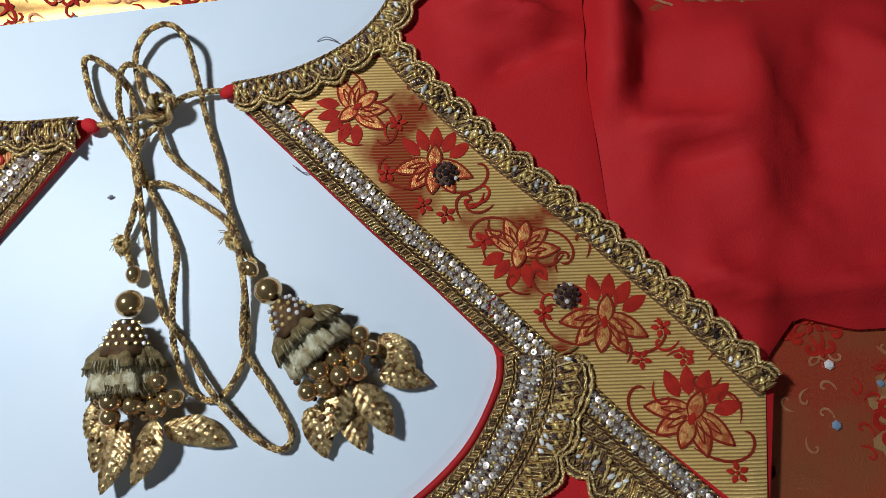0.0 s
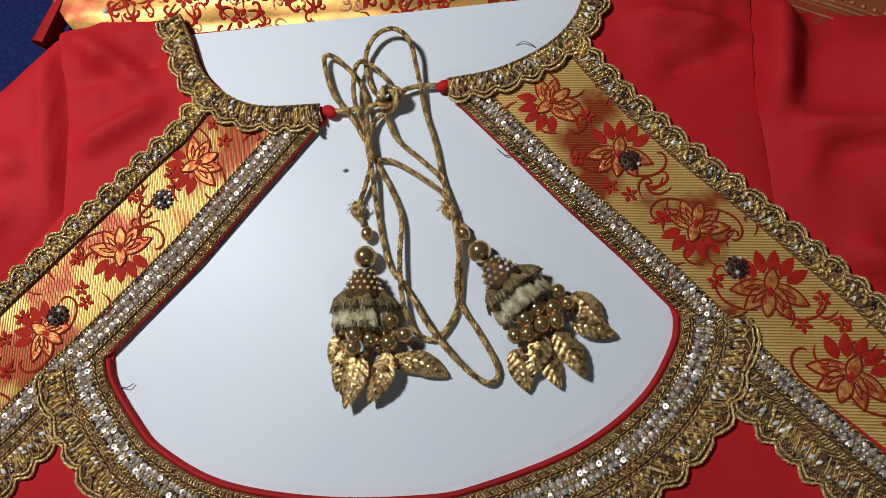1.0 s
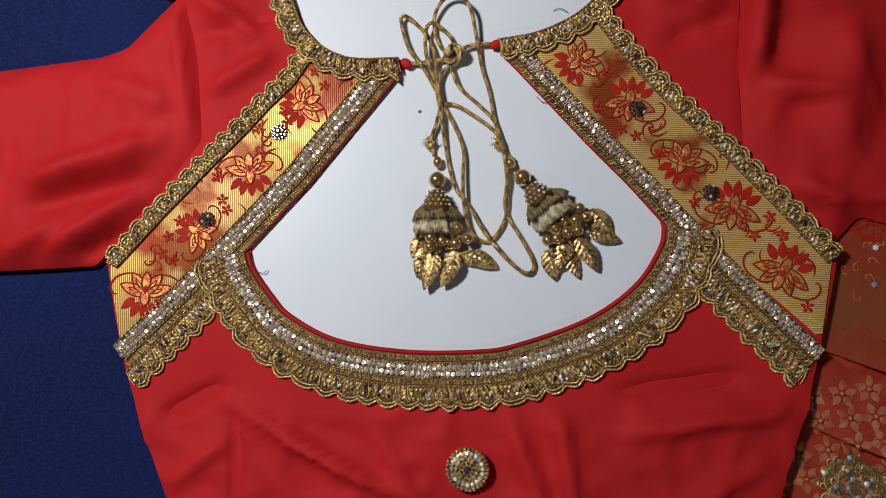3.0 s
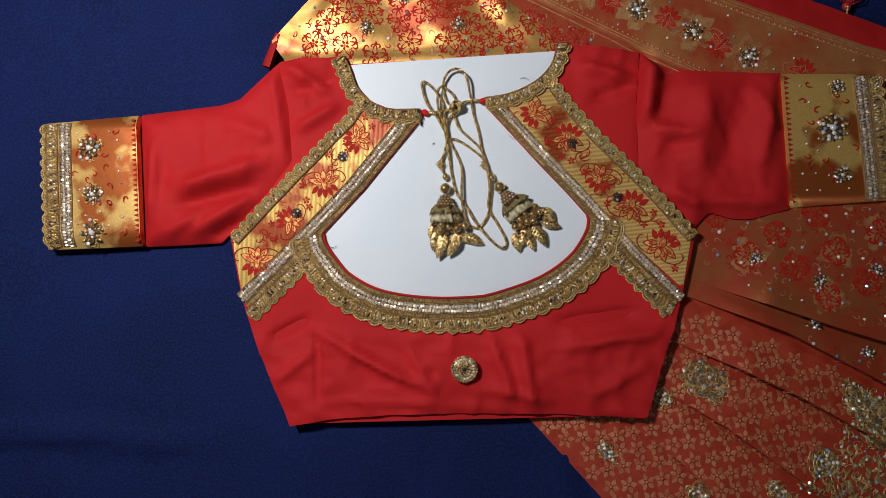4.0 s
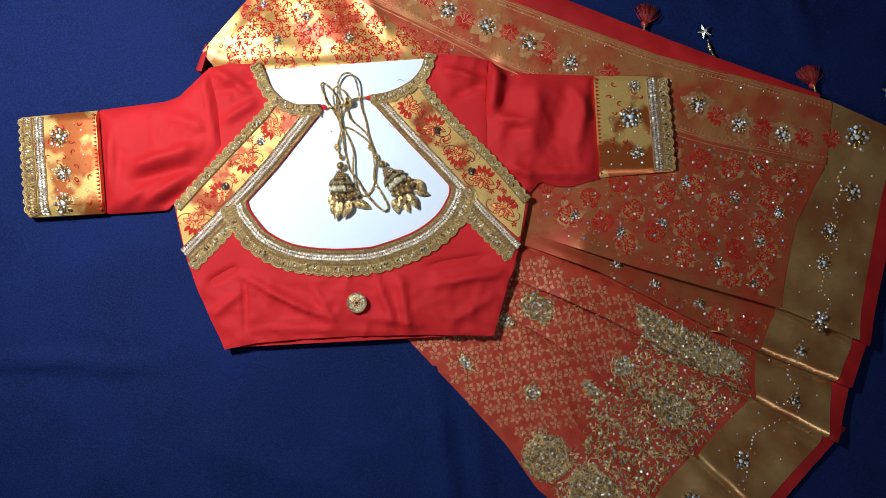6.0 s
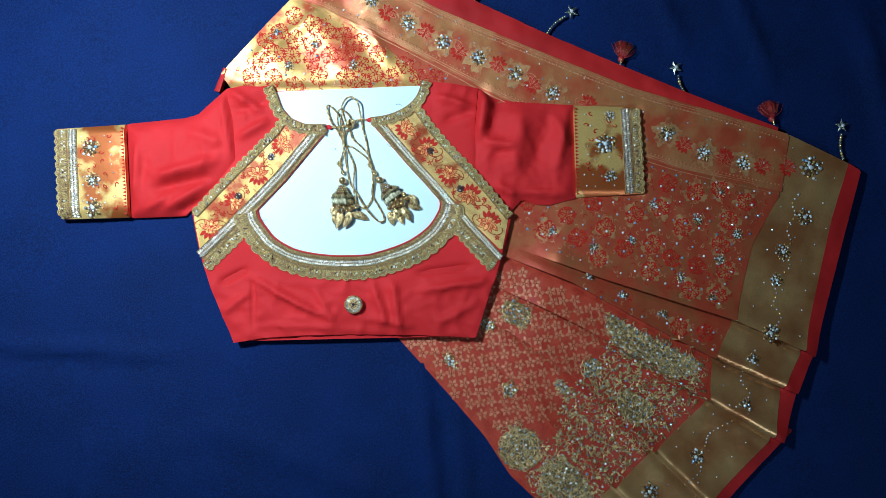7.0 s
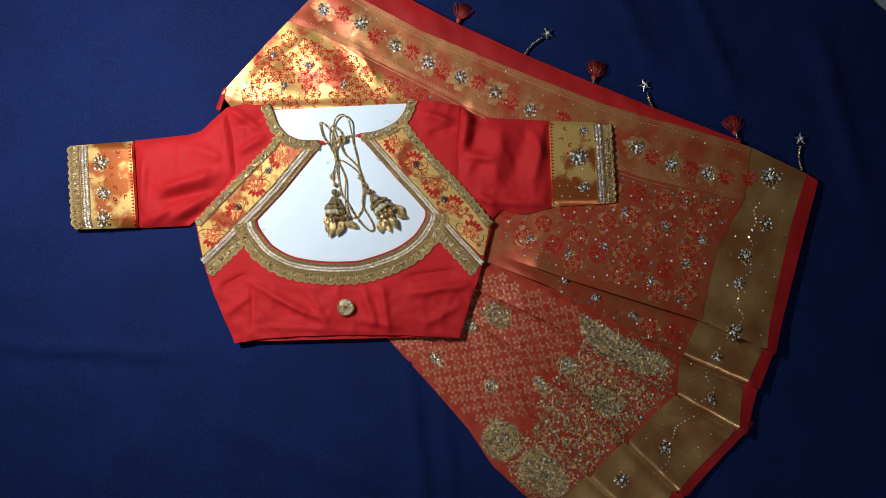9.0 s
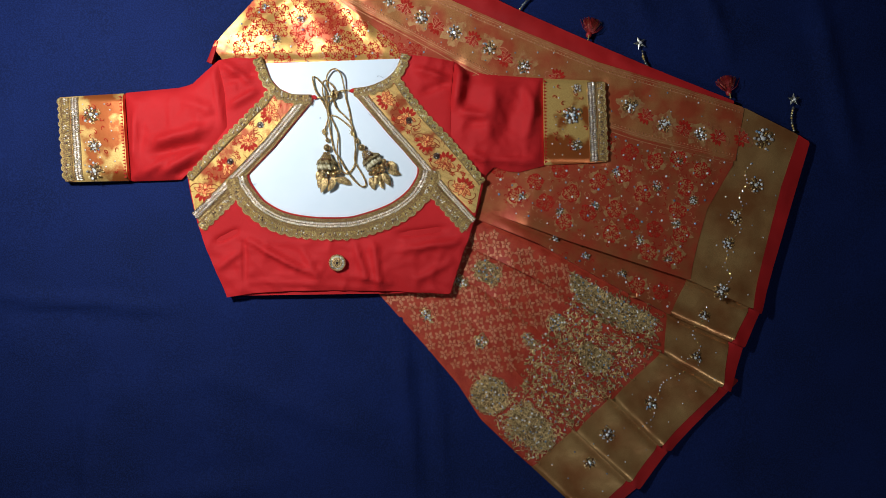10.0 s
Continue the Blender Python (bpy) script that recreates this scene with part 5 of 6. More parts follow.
def tassel(c, ang, leaves, pearls, seed):
    """Beads, stone cap, two frayed frills, a bunch of pearls and pressed metal leaves."""
    rnd = random.Random(seed)
    ca, sa = math.cos(ang), math.sin(ang)
    at = lambda s, y=0.0: (c[0] + s * ca - y * sa, c[1] + s * sa + y * ca)
    z0 = PZ + 0.0002
    body = part("tassel", *lathe([(0.018, 0.003), (0.021, 0.0058), (0.027, 0.0085), (0.033, 0.0105), (0.0335, 0.006)], (*at(0), z0 + 0.0085), ang, 0.8, 22, 0.0, 9), DARK_CORD, blouse, "gold tassel with pearls, frills and pressed metal leaves")
    part("bead", *ball((*at(-0.002), z0 + 0.004), 0.0036, 1.15, 0.9, 0.9, ang, 14, 9), PEARL, body, "small oval metallic bead")
    part("pearl", *ball((*at(0.011), z0 + 0.0062), 0.0059, seg=24, rings=14), PEARL, body, "large gold pearl")
    heap = Heap()
    for s, r, k in ((0.0195, 0.0052, 9), (0.0225, 0.0068, 12), (0.0255, 0.0082, 14), (0.0285, 0.0094, 16)):
        for j in range(k):
            b = 2 * math.pi * j / k
            q = at(s, r * math.cos(b))
            if math.sin(b) > -0.3:
                heap.add(*gem((q[0], q[1], z0 + 0.0085 + 0.8 * r * math.sin(b)), 0.0010, rnd.random()), 0 if rnd.random() < 0.35 else 1)
    heap.part("stone_cap", [CRYSTAL, GOLD_BEAD], body, "cap set with small clear stones", smooth=False)
    part("frill", *lathe([(0.029, 0.0085), (0.033, 0.0125), (0.036, 0.0142), (0.038, 0.0152), (0.0375, 0.0135), (0.035, 0.010)], (*at(0), z0 + 0.0085), ang, 0.62, 64, 0.17, 5), FRILL_DARK, body, "frayed dark gold frill")
    part("frill", *lathe([(0.034, 0.0105), (0.040, 0.0128), (0.046, 0.0138), (0.048, 0.0130), (0.0475, 0.0110), (0.043, 0.008)], (*at(0.0), z0 + 0.0085), ang, 0.60, 64, 0.13, 6), FRILL, body, "pale fabric frill")
    fr = Heap()
    for s, r in ((0.0378, 0.0148), (0.0475, 0.0128)):
        for j in range(150):
            b = 2 * math.pi * rnd.random()
            if math.sin(b) < -0.4:
                continue
            rr = r * (0.95 + 0.1 * rnd.random())
            q0, q1 = at(s - 0.003, rr * math.cos(b) * 0.97), at(s + 0.0005 + 0.0022 * rnd.random(), (rr + 0.0012) * math.cos(b + rnd.uniform(-0.08, 0.08)))
            h = z0 + 0.0085 + 0.62 * rr * math.sin(b)
            fr.add(*tube([(*q0, h + 0.0003), ((q0[0] + q1[0]) / 2, (q0[1] + q1[1]) / 2, h + 0.0005), (*q1, h - 0.0004)], 0.00022, 3), j % 2)
    fr.part("fringe", [FRILL_DARK, FRILL], body, "frayed thread ends", "stuff")
    for (x, y, r) in pearls:
        part("pearl", *ball((x, y, z0 + r + 0.002 + 0.005 * rnd.random()), 0.88 * r, seg=16, rings=10), PEARL, body)
    heap = Heap()
    for j in range(30):
        q = at(rnd.uniform(0.046, 0.068), rnd.uniform(-0.016, 0.016))
        heap.add(*ball((*q, z0 + 0.002 + 0.010 * rnd.random()), rnd.choice((0.0012, 0.0016, 0.002)), seg=7, rings=5), j % 2)
    heap.part("bead_cluster", [PEARL, DARK_CORD], body, "small antique gold beads", "stuff")
    for i, (x, y, a, ln, wd) in enumerate(leaves):
        part("leaf", *metal_leaf((x, y), radians(a), ln, 1.22 * wd, z0 + 0.0030 + 0.0016 * (i % 4), -0.08 if i % 2 else 0.02, rnd.uniform(-0.25, 0.25)), ANTIQUE, body, "pressed gold metal leaf")


tassel((-0.0150, 0.2015), radians(-92), [
    (-0.028, 0.153, 250, 0.016, 0.010), (-0.026, 0.145, 258, 0.021, 0.011), (-0.018, 0.143, 254, 0.028, 0.012), (-0.004, 0.142, 247, 0.026, 0.012), (-0.002, 0.141, 320, 0.014, 0.009), (0.002, 0.140, -24, 0.024, 0.0115)],
    [(-0.026, 0.158, 0.004), (-0.020, 0.151, 0.005), (-0.014, 0.158, 0.0045), (-0.013, 0.149, 0.005), (-0.007, 0.154, 0.0045), (-0.004, 0.147, 0.005), (0.004, 0.150, 0.0045), (-0.021, 0.145, 0.0045), (-0.002, 0.157, 0.004)], 3)
tassel((0.0357, 0.1992), radians(-54), [
    (0.086, 0.167, -50, 0.022, 0.0125), (0.085, 0.152, -16, 0.022, 0.0105), (0.070, 0.149, 252, 0.022, 0.012), (0.076, 0.148, -58, 0.025, 0.012), (0.068, 0.142, -65, 0.022, 0.011), (0.056, 0.141, -74, 0.021, 0.012)],
    [(0.079, 0.168, 0.0045), (0.076, 0.160, 0.005), (0.068, 0.160, 0.005), (0.062, 0.155, 0.005), (0.070, 0.152, 0.005), (0.057, 0.147, 0.0045), (0.063, 0.148, 0.0045), (0.077, 0.153, 0.0045), (0.083, 0.162, 0.004)], 4)

# loose threads and a fleck on the paper
for pts in ([(0.054, 0.247), (0.058, 0.243), (0.063, 0.243), (0.067, 0.244)], [(-0.141, 0.132), (-0.137, 0.131), (-0.134, 0.133)], [(0.078, 0.306), (0.072, 0.309), (0.068, 0.308)]):
    l = spline(pts, 0.001)
    part("loose_thread", *tube(np.column_stack([l, PZ + 0.0012 + 0.001 * np.sin(np.arange(len(l)) * 0.4)]), 0.00025, 4), THREAD, blouse, "stray dark thread at the cut edge")


def frayed_knot(x, y, seed):
    """A small tight knot in the cord with loose ends."""
    rnd = random.Random(seed)
    heap = Heap()
    for k in range(3):
        a = np.linspace(0, 2 * np.pi, 22)
        ring = np.stack([x + 0.0024 * np.cos(a), y + 0.0028 * np.sin(a) + 0.0012 * (k - 1), PZ + 0.0042 + 0.0018 * np.sin(a + 2.1 * k)], 1)
        rope(heap, ring, 0.0010, 0.005, 2, (0, 2), 4)
    for k in range(26):
        a, ln = rnd.random() * 6.3, rnd.uniform(0.0035, 0.0065)
        h = PZ + rnd.uniform(0.002, 0.006)
        heap.add(*tube([(x, y, PZ + 0.004), (x + 0.6 * ln * math.cos(a), y + 0.6 * ln * math.sin(a), h + 0.001), (x + ln * math.cos(a + 0.3), y + ln * math.sin(a + 0.3), h)], 0.00018, 3), rnd.choice((0, 1, 2)))
    heap.part("frayed_knot", [GOLD_CORD, DARK_CORD, PALE_CORD], blouse, "small frayed knot ending the gold cord")


frayed_knot(-0.0200, 0.2170, 1)
frayed_knot(0.0270, 0.2150, 2)
vv, ff = ball((-0.027, 0.2405, PZ + 0.0008), 0.0010, 1.5, 0.7, 0.35, 0.4, 8, 5)
tagged(part("lint", vv, ff, THREAD), "tiny grey fleck of lint on the white paper", "lint")

# ---- saree: woven patterns, embroidery and stones ----
panel_loop = [(0.30, 0.075), (0.58, -0.02), (0.61, 0.085), (0.66, 0.165), (0.50, 0.20), (0.36, 0.255), (0.26, 0.18), (0.25, 0.11)]
pleat_loop = [(0.26, 0.058), (0.40, 0.008), (0.575, -0.050), (0.55, -0.085), (0.45, -0.034), (0.34, 0.022)]
corner_loop = [(-0.19, 0.362), (-0.13, 0.430), (-0.085, 0.468), (-0.02, 0.44), (0.09, 0.385), (0.20, 0.325), (0.13, 0.325), (0.10, 0.330), (-0.12, 0.324), (-0.17, 0.335)]


def scroll(heap, c, size, rnd, zf, slot, stroke=0.080):
    """A scrolled plant: paired curls on a stem with a flower head."""
    a0 = rnd.random() * 6.3
    for k in range(5):
        a = a0 + k * 1.26
        q = np.array(c) + 0.12 * size * np.array((math.cos(a), math.sin(a)))
        for hand in (1, -1):
            p = curl(q, a + 0.3 * hand, size * rnd.uniform(0.42, 0.58), hand, 0.8)
            heap.add(*ribbon(p, zf(p) + 0.0005, size * stroke), slot)
        q2 = np.array(c) + 0.34 * size * np.array((math.cos(a + 0.63), math.sin(a + 0.63)))
        heap.add(*petal(q2, a + 0.63, size * 0.17, size * 0.10, zf, 0.0005), slot)
    small_flower(heap, c, size * 0.15, zf, 0.0006, a0, slot)


for loop, gap, seed, slot in ((panel_loop, 0.037, 21, 0), (pleat_loop, 0.030, 22, 0), (corner_loop, 0.024, 23, 0)):
    heap = Heap()
    rnd = random.Random(seed)
    for q in scatter(loop, gap, seed, 2500, 0.012):
        if rnd.random() < 0.7 and loop is not corner_loop:
            k = 40
            a = np.linspace(0, 2 * np.pi, k, endpoint=False)
            rr = 0.0165 * (1 + 0.22 * np.sin(3 * a + q[0] * 90) + 0.14 * np.sin(7 * a + q[1] * 70) + 0.10 * np.sin(13 * a))
            rim = np.stack([q[0] + rr * np.cos(a), q[1] + rr * np.sin(a)], 1)
            mid = np.stack([q[0] + 0.5 * rr * np.cos(a), q[1] + 0.5 * rr * np.sin(a)], 1)
            pts = np.vstack([rim, mid, [q]])
            heap.add([(*p, h) for p, h in zip(pts, zs(pts) + 0.0003)], [(j, (j + 1) % k, k + (j + 1) % k, k + j) for j in range(k)] + [(k + j, k + (j + 1) % k, 2 * k) for j in range(k)], 2)
        scroll(heap, q, 0.030, rnd, zs, slot, 0.052 if loop is corner_loop else 0.080)
    for q in scatter(loop, 0.0085, seed + 50, 4000, 0.004):
        p = curl(q, rnd.random() * 6.3, 0.011, rnd.choice((-1, 1)))
        heap.add(*ribbon(p, zs(p) + 0.0004, 0.0011), rnd.choice((0, 1, 1)))
    heap.part("woven_scrollwork", [MOTIF_RED, ZARI_PINK, GROUND_GOLD], saree, "woven red and gold scrolls", "stuff")

# small gold flowers set in diamonds over the lower pleats
lower_loop = np.array([(0.07, -0.045), (0.142, -0.135), (0.205, -0.195), (0.30, -0.19), (0.33, -0.12), (0.385, -0.06), (0.40, -0.015), (0.44, -0.045), (0.36, 0.0), (0.26, 0.050), (0.20, 0.06), (0.19, -0.05)])
closed = np.vstack([lower_loop, lower_loop[:1]])
heap = Heap()
ca, sa = math.cos(radians(-36)), math.sin(radians(-36))
for i in range(-40, 41):
    for j in range(-40, 41):
        x, y = 0.0130 * (i + j), 0.0120 * (i - j)
        q = np.array([(0.25 + x * ca - y * sa, -0.08 + x * sa + y * ca)])
        q = q + 0.0012 * np.array([(math.sin(i * 1.7 + j), math.cos(j * 2.1 - i))])
        if inside(q, closed)[0]:
            small_flower(heap, q[0], 0.0076, zs, 0.0005, 1.2 * math.sin(i * 2.3 + 1.7 * j), 0, 5)
            p = curl(q[0] + np.array((0.002, -0.006)), 0.4, 0.010, 1, 0.5)
            heap.add(*ribbon(p, zs(p) + 0.0004, 0.0010), 0)
            p = curl(q[0] + np.array((-0.002, -0.006)), 2.7, 0.010, -1, 0.5)
            heap.add(*ribbon(p, zs(p) + 0.0004, 0.0010), 0)
heap.part("woven_flower_pattern", [WOVEN_BUD], saree, "small woven gold flowers in diamond rows", "stuff")

# heavy zari work beside the gold border
zari_loop = [(0.395, -0.022), (0.45, -0.045), (0.54, -0.092), (0.535, -0.155), (0.45, -0.235), (0.395, -0.285), (0.328, -0.346), (0.27, -0.29), (0.215, -0.200), (0.247, -0.188), (0.305, -0.228), (0.318, -0.16), (0.345, -0.115), (0.385, -0.085)]
heap = Heap()
rnd = random.Random(31)
for q in scatter(zari_loop, 0.0042, 31, 14000, 0.001):
    if rnd.random() < 0.75:
        p = curl(q, rnd.random() * 6.3, rnd.uniform(0.008, 0.014), rnd.choice((-1, 1)), rnd.uniform(0.5, 0.9))
        line = np.column_stack([p, zs(p) + 0.0009])
        heap.add(*tube(line, 0.00062, 4), 0)
    else:
        for k in range(3):
            heap.add(*petal(q, rnd.random() * 6.3, 0.007, 0.003, zs, 0.0010, 0.0008), 0)
heap.part("zari_embroidery", [ZARI], saree, "dense raised gold thread embroidery", "stuff")


def ring_work(c, r, rings, seed, label, squash=1.0, ang=0.0, arc=(0, 2 * math.pi)):
    """Concentric rows of thread loops and stones."""
    rnd = random.Random(seed)
    heap = Heap()
    ca, sa = math.cos(ang), math.sin(ang)
    # dark couched ground
    na, nr = max(24, int(r / 0.0008)), 7
    ga, gr = np.meshgrid(np.linspace(arc[0], arc[1], na), np.linspace(0.02, 1.0, nr))
    gr = gr * (1 + 0.07 * np.sin(ga * 9) * gr)
    gx, gy = (r * gr * np.cos(ga)).ravel(), (r * gr * np.sin(ga) * squash).ravel()
    gp = np.stack([c[0] + gx * ca - gy * sa, c[1] + gx * sa + gy * ca], 1)
    heap.add(np.column_stack([gp, zs(gp) + 0.0006]), [(i * na + j, (i + 1) * na + j, (i + 1) * na + j + 1, i * na + j + 1) for i in range(nr - 1) for j in range(na - 1)], 3)
    for i in range(rings):
        rr = r * (i + 1) / rings
        a = np.linspace(arc[0], arc[1], max(16, int(rr / 0.0012)))
        wob = rr * (1 + 0.06 * np.sin(a * (6 + 3 * i)))
        x, y = wob * np.cos(a), wob * np.sin(a) * squash
        p = np.stack([c[0] + x * ca - y * sa, c[1] + x * sa + y * ca], 1)
        rope(heap, np.column_stack([p, zs(p) + 0.0012]), 0.0011, 0.004, 2, (0, 0), 4)
        for q in p[:: max(3, len(p) // (12 + 8 * i))]:
            zq = zs(np.array([q]))[0]
            heap.add(*gem((q[0], q[1], zq + 0.0014), 0.0015 + 0.0006 * rnd.random(), rnd.random()), rnd.choice((1, 1, 1, 2)))
    for j in range(int(480000 * r * r * squash * (arc[1] - arc[0]) / 6.3 * 0.5) + 14):
        a = arc[0] + (arc[1] - arc[0]) * rnd.random()
        d = r * math.sqrt(rnd.random())
        x, y = d * math.cos(a), d * math.sin(a) * squash
        q = (c[0] + x * ca - y * sa, c[1] + x * sa + y * ca)
        p = curl(q, a + ang + rnd.uniform(-0.5, 0.5), rnd.uniform(0.006, 0.011), rnd.choice((-1, 1)), 0.5)
        heap.add(*tube(np.column_stack([p, zs(p) + 0.0012]), 0.0006, 4), 0)
    for j in range(int(r / 0.0016)):
        a = arc[0] + (arc[1] - arc[0]) * (j + rnd.uniform(-0.3, 0.3)) * 0.0016 / r
        u = np.linspace(rnd.uniform(0.5, 0.7), rnd.uniform(1.02, 1.2), 6)
        x, y = np.cos(a) * r * u, np.sin(a) * r * squash * u
        p = np.stack([c[0] + x * ca - y * sa, c[1] + x * sa + y * ca], 1)
        heap.add(*ribbon(p, zs(p) + 0.0010, 0.0015), 0)
    heap.part("medallion", [ZARI, CRYSTAL, BLUE_CRYSTAL, ZARI_DARK], saree, label)


ring_work((0.254, -0.228), 0.030, 4, 1, "round embroidered medallion of gold thread and stones", 1.0)
ring_work((0.367, -0.104), 0.013, 3, 2, "small round embroidered medallion")
ring_work((0.250, -0.018), 0.022, 3, 3, "round embroidered medallion of gold thread and stones", 0.75, -0.6)
ring_work((0.321, -0.134), 0.012, 2, 4, "leaf-shaped embroidered spot", 0.5, -0.8)
ring_work((0.239, -0.138), 0.009, 2, 5, "small round embroidered spot")
ring_work((0.147, -0.092), 0.010, 2, 6, "leaf-shaped embroidered spot", 0.5, -0.9)
ring_work((0.205, -0.035), 0.010, 2, 7, "leaf-shaped embroidered spot", 0.6, -0.5)
ring_work((0.465, -0.062), 0.080, 5, 8, "half-moon paisley of gold thread and clear stones", 0.52, -0.50, (math.pi * 0.98, math.pi * 2.02))
ring_work((0.325, -0.285), 0.045, 4, 9, "paisley of gold thread and clear stones", 0.6, -0.8)
ring_work((0.43, -0.165), 0.030, 3, 10, "oval embroidered medallion", 0.6, -0.6)

# stone flowers: along the upper border, down the gold end and over the damask
BORDER = [(-0.027, 0.498), (0.032, 0.470), (0.087, 0.434), (0.142, 0.404), (0.197, 0.379), (0.255, 0.353), (0.312, 0.323), (0.488, 0.258), (0.546, 0.226), (0.607, 0.209), (0.711, 0.202)]
for i, q in enumerate(BORDER):
    stone_flower(q, 0.0125 if i < 10 else 0.017, float(zs(np.array([q]))[0]), saree, 40 + i, petals=8)
END = [(0.666, 0.071), (0.655, 0.028), (0.639, -0.053), (0.612, -0.095), (0.525, -0.244), (0.600, -0.165), (0.453, -0.297), (0.425, -0.347), (0.700, 0.125)]
for i, q in enumerate(END):
    stone_flower(q, 0.011 if i % 2 else 0.013, float(zs(np.array([q]))[0]), saree, 60 + i, petals=6)
SPOTS = [(0.466, 0.148), (0.505, 0.034), (0.372, 0.082), (0.595, 0.100), (0.566, 0.062), (0.476, -0.023), (0.362, 0.035), (0.310, 0.107), (0.533, 0.124), (-0.115, 0.419), (-0.053, 0.403), (0.003, 0.369), (-0.097, 0.369), (0.414, 0.006), (0.57, 0.165), (0.43, 0.09), (0.55, 0.0)]
for i, q in enumerate(SPOTS):
    stone_flower(q, 0.0085, float(zs(np.array([q]))[0]), saree, 80 + i, "small flower of blue and clear stones", 0.25, 6)

# gold grounds woven under the border stones
heap = Heap()
for i, q in enumerate(BORDER[:-1]):
    k = 40
    a = np.linspace(0, 2 * np.pi, k, endpoint=False)
    rr = 0.021 * (1 + 0.16 * np.sin(5 * a + i) + 0.12 * np.sin(9 * a + 2 * i) + 0.06 * np.sin(17 * a))
    rim = np.stack([q[0] + rr * np.cos(a), q[1] + rr * np.sin(a)], 1)
    pts = np.vstack([rim, 0.5 * rim + 0.5 * np.array(q), [q]])
    z = np.minimum(zs(pts), float(np.median(zs(pts))) + 0.0008) + 0.0003
    heap.add([(*p, h) for p, h in zip(pts, z)], [(j, (j + 1) % k, k + (j + 1) % k, k + j) for j in range(k)] + [(k + j, k + (j + 1) % k, 2 * k) for j in range(k)], 0)
heap.part("woven_ground", [GROUND_GOLD], saree, "woven gold grounds round the border flowers", "stuff")
# red lotus flowers between the stones of the border
for i in range(10):
    a, b = np.array(BORDER[i]), np.array(BORDER[i + 1])
    mids = [0.5] if np.linalg.norm(b - a) < 0.09 else [0.3, 0.68]
    for u in mids:
        q = a + (b - a) * u
        heap = Heap()
        lotus(heap, q, radians(60 + 160 * (i % 2)), 0.028, zs, 0.0006)
        heap.part("lotus_motif", [MOTIF_RED, MOTIF_RED, WOVEN_BUD], saree, "woven red lotus flower")
# woven lines that frame the border
heap = Heap()
for pts, offs in ((GOLD_TOP[:-1], (-0.003, -0.006, -0.011)), (GOLD_LOW, (0.003, 0.006, -0.004))):
    base = spline(pts, 0.004)
    for o in offs:
        l = along(base, o)
        heap.add(*ribbon(l, zs(l) + 0.0006, 0.0013), 0)
    dots, _ = points_on(base, offs[1] + (-0.0035 if offs[0] < 0 else 0.0035), 0.006)
    for p in dots:
        heap.add(*ball((p[0], p[1], zs(np.array([p]))[0] + 0.0003), 0.0014, 1, 1, 0.4, seg=6, rings=4), 0)
heap.part("woven_line_pattern", [ZARI_PINK], saree, "woven gold lines and dots", "stuff")

# stones strewn over the saree, vines of stones down the gold end
heap = Heap()
rnd = random.Random(77)
for loop, gap, seed, size in ((panel_loop, 0.018, 71, 0.0019), (pleat_loop, 0.018, 72, 0.0019), (corner_loop, 0.024, 73, 0.0016), (zari_loop, 0.0080, 74, 0.0018),
                              ([(0.63, 0.08), (0.74, 0.12), (0.69, -0.07), (0.60, -0.03)], 0.028, 75, 0.0013), ([(0.68, 0.24), (0.76, 0.205), (0.735, 0.12), (0.64, 0.10)], 0.028, 76, 0.0013),
                              ([(0.0, 0.52), (0.13, 0.455), (0.43, 0.325), (0.66, 0.25), (0.66, 0.19), (0.36, 0.27), (-0.05, 0.47)], 0.022, 77, 0.0015), ([(0.57, -0.10), (0.65, -0.14), (0.64, -0.21), (0.55, -0.15)], 0.028, 78, 0.0013),
                              ([(0.47, -0.24), (0.55, -0.17), (0.63, -0.22), (0.54, -0.31)], 0.028, 79, 0.0013), ([(0.35, -0.35), (0.45, -0.25), (0.53, -0.32), (0.43, -0.42)], 0.030, 80, 0.0013)):
    for q in scatter(loop, gap, seed, 2500, 0.003):
        heap.add(*gem((q[0], q[1], zs(np.array([q]))[0] + 0.0003), size * rnd.uniform(0.75, 1.2), rnd.random()), 0 if rnd.random() < 0.75 else 1)
for pts in ([(0.690, 0.16), (0.675, 0.10), (0.672, 0.05), (0.650, 0.02), (0.655, -0.03), (0.635, -0.055)], [(0.62, -0.08), (0.60, -0.115), (0.605, -0.15), (0.585, -0.17)], [(0.58, -0.19), (0.54, -0.22), (0.53, -0.26), (0.51, -0.285)]):
    for p in spline(pts, 0.0065):
        heap.add(*gem((p[0] + 0.004 * math.sin(p[1] * 160), p[1], zs(np.array([p]))[0] + 0.0003), 0.0015, rnd.random()), rnd.choice((0, 0, 2)))
heap.part("stone_work", [CRYSTAL, BLUE_CRYSTAL, GOLD_BEAD], saree, "small strewn clear and blue stones", "stuff", smooth=False)


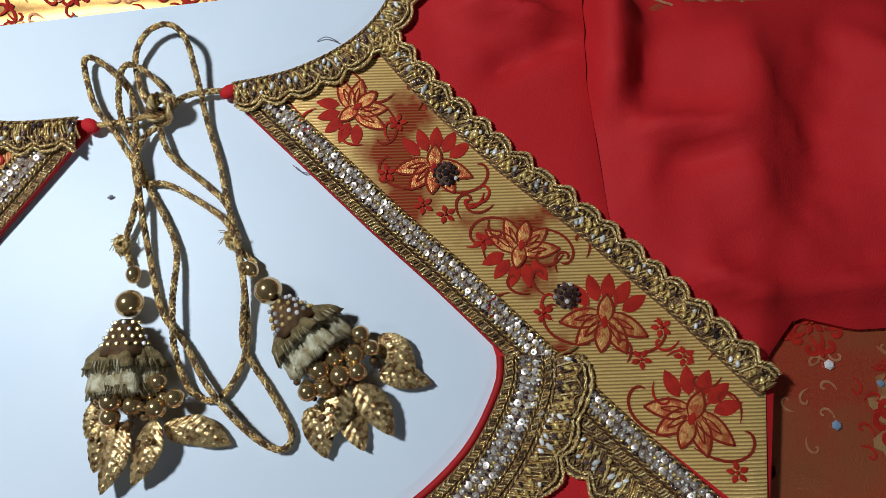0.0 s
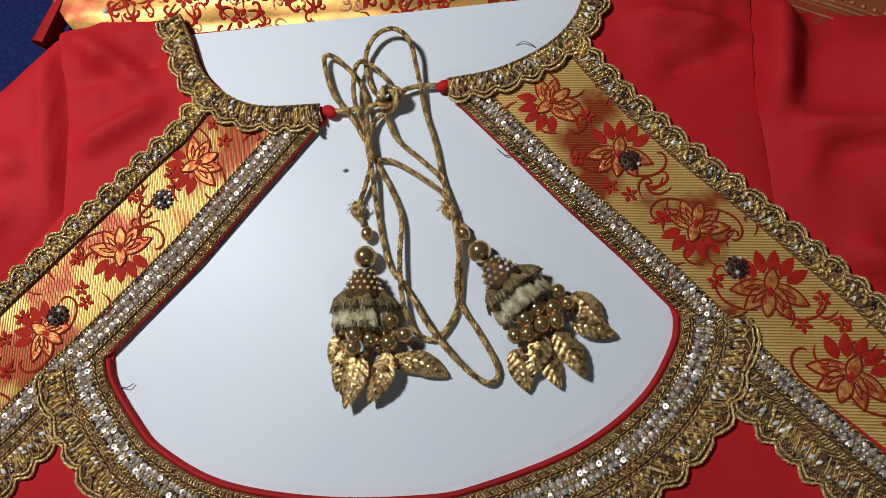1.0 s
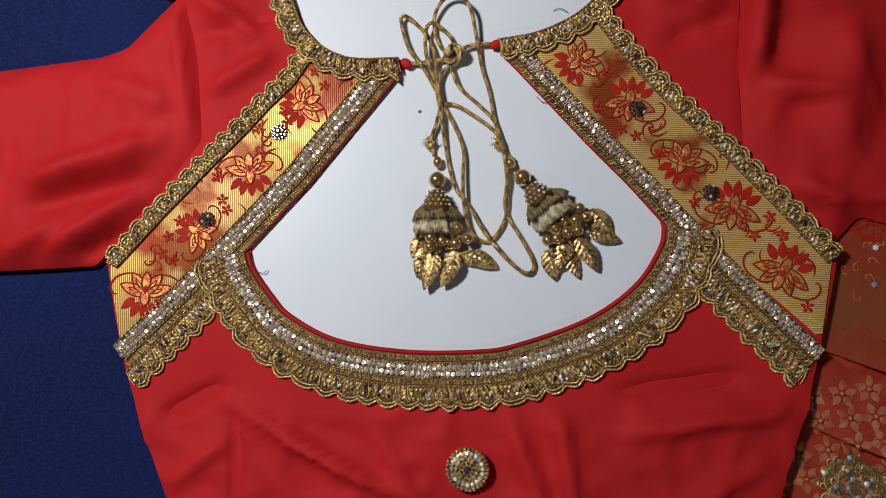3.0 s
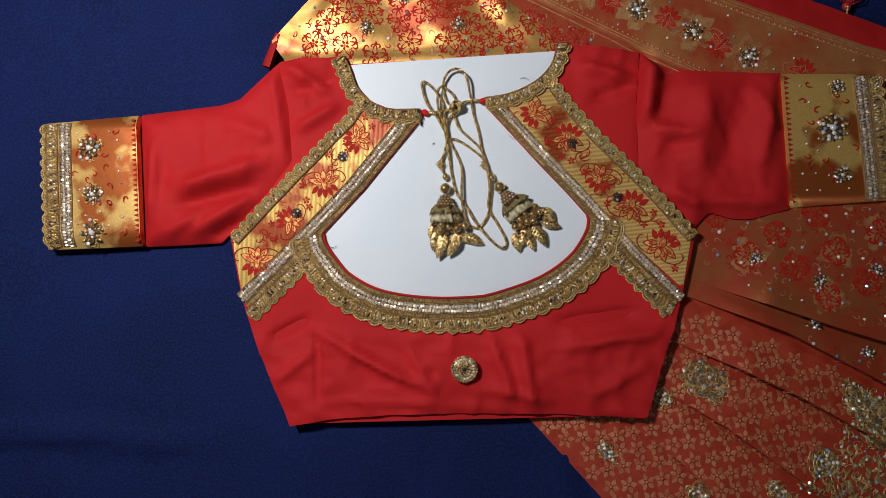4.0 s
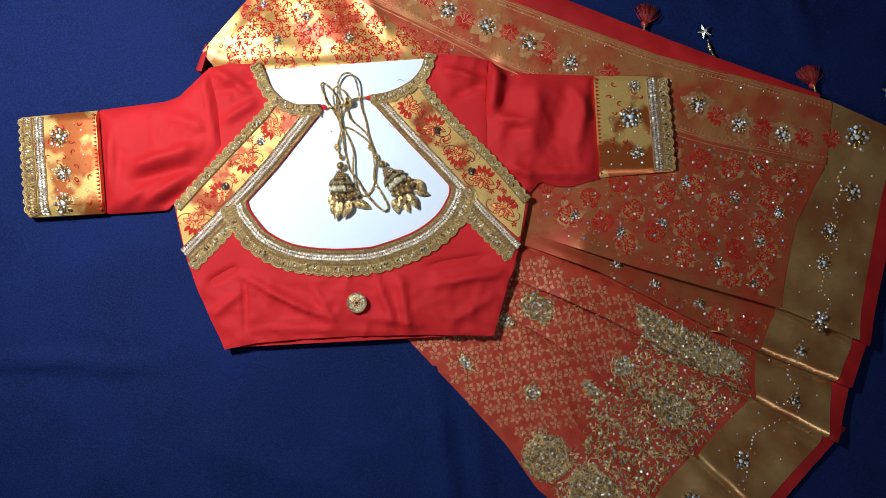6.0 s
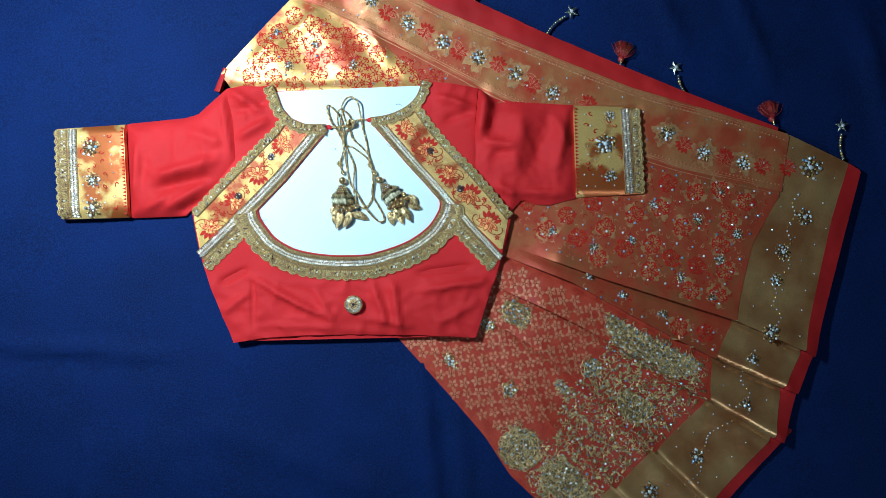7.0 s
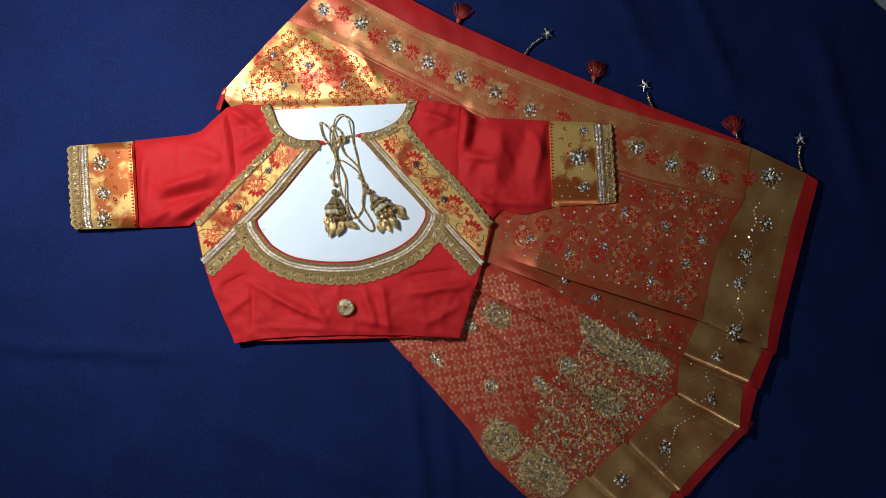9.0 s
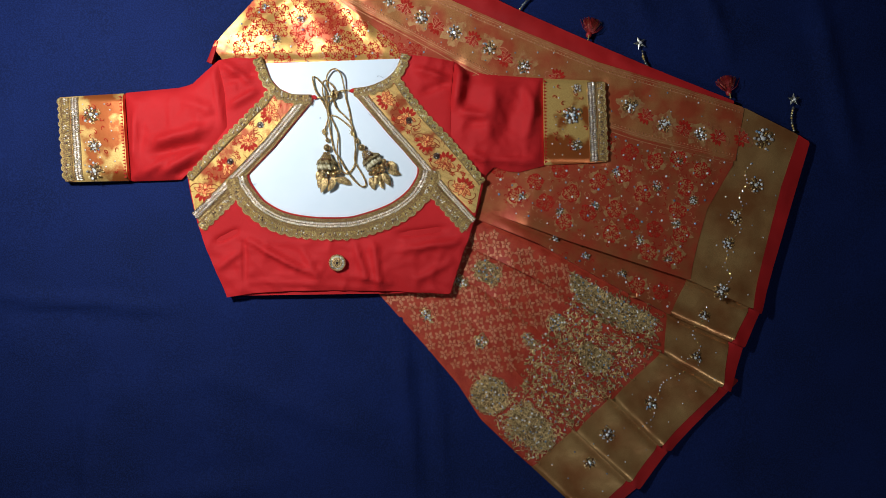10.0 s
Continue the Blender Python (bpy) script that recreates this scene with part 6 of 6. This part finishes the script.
# ---- fringe of the saree: red tassels and star charms in turn ----
def fringe_tassel(x, y, ang, seed):
    rnd = random.Random(seed)
    d = np.array((math.cos(ang), math.sin(ang)))
    nrm = np.array((-d[1], d[0]))
    knot = np.array((x, y)) + 0.010 * d
    heap = Heap()
    heap.add(*tube([(x, y, 0.008), (x + d[0] * 0.005, y + d[1] * 0.005, 0.010), (*knot, 0.007)], 0.0008, 5), 0)
    for k in range(3):
        q = np.array((x, y)) + d * (0.001 + 0.0035 * k)
        heap.add(*ball((q[0], q[1], 0.009), 0.0016, seg=8, rings=6), 0)
    top = heap.part("fringe_tassel", [GOLD_BEAD], saree, "red thread tassel on a beaded loop")
    part("head", *ball((*knot, 0.006), 0.0048, 1.1, 1, 0.9, ang, 14, 9), TASSEL_RED, top, "bound red thread head")
    th = Heap()
    for k in range(130):
        a = rnd.gauss(0, 0.30)
        ln = rnd.uniform(0.024, 0.030)
        e = knot + ln * (d * math.cos(a) + nrm * math.sin(a))
        m = knot + 0.5 * ln * (d * math.cos(a * 1.25) + nrm * math.sin(a * 1.25))
        h = rnd.uniform(0.002, 0.011)
        th.add(*tube([(*knot, 0.006), (*m, h + 0.001), (*e, h * 0.7)], 0.00045, 3), 0)
    for k in range(5):
        a = (k - 2) * 0.3
        for j in range(5):
            q = knot + (0.012 + 0.004 * j) * (d * math.cos(a) + nrm * math.sin(a))
            th.add(*ball((q[0], q[1], 0.011 - 0.0012 * j), 0.0006, seg=5, rings=4), 1)
    th.part("thread_skirt", [TASSEL_RED, GOLD_BEAD], top, "spread red threads", "stuff")


def star_charm(base, tip, seed):
    a, b = np.array(base), np.array(tip)
    d = (b - a) / np.linalg.norm(b - a)
    ln = np.linalg.norm(b - a)
    rnd = random.Random(seed)
    heap = Heap()
    n = int((ln - 0.010) / 0.0042)
    bow = np.array((-d[1], d[0])) * 0.004
    for k in range(n):
        u = k / n
        q = a + d * (0.002 + 0.0042 * k) + bow * math.sin(math.pi * u)
        heap.add(*ball((q[0], q[1], 0.005), 0.0021 if k % 3 else 0.0027, 1.1, 0.9, 0.9, math.atan2(d[1], d[0]), 8, 6), rnd.choice((0, 0, 1)))
    top = heap.part("star_charm", [SILVER, GOLD_BEAD], saree, "string of silver beads ending in a star")
    k, ang = 5, math.atan2(d[1], d[0])
    vv, ff = [(*b, 0.0085), (*b, 0.0025)], []
    for j in range(2 * k):
        r = 0.0115 if j % 2 == 0 else 0.0048
        t = ang + math.pi * j / k
        vv.append((b[0] + r * math.cos(t), b[1] + r * math.sin(t), 0.0050))
    for j in range(2 * k):
        p, q = 2 + j, 2 + (j + 1) % (2 * k)
        ff += [(0, p, q), (1, q, p)]
    part("star", vv, ff, [SILVER], top, "faceted silver metal star", smooth=False)
    part("stone", *gem((*b, 0.0075), 0.0030), CRYSTAL, top, "round clear stone", smooth=False)


for i, (x, y, ex, ey) in enumerate(((0.192, 0.469, 0.204, 0.498), (0.419, 0.367, 0.426, 0.399), (0.658, 0.270, 0.650, 0.305))):
    fringe_tassel(x, y, math.atan2(ey - y, ex - x), i)
for i, (p, q) in enumerate((((0.086, 0.516), (0.137, 0.533)), ((0.303, 0.415), (0.345, 0.453)), ((0.526, 0.317), (0.507, 0.363)), ((0.767, 0.214), (0.766, 0.268)))):
    star_charm(p, q, i)

# the turned-back fold at the saree's corner, open at the end
heap = Heap()
for k, (dz, mat_slot) in enumerate(((0.0, 0),)):
    n = 14
    vv = []
    for i in range(n):
        u = i / (n - 1)
        x, y = -0.204 + 0.012 * u, 0.330 + 0.036 * u
        for j in range(7):
            a = math.pi * j / 6
            vv.append((x - 0.010 * math.sin(a) * (1 - 0.3 * u), y + 0.004 * math.sin(a), 0.007 + 0.0055 * (1 - math.cos(a))))
    heap.add(vv, [(i * 7 + j, i * 7 + j + 1, (i + 1) * 7 + j + 1, (i + 1) * 7 + j) for i in range(n - 1) for j in range(6)], 0)
heap.part("fold", [RED_EDGE], saree, "dark red turned fold")
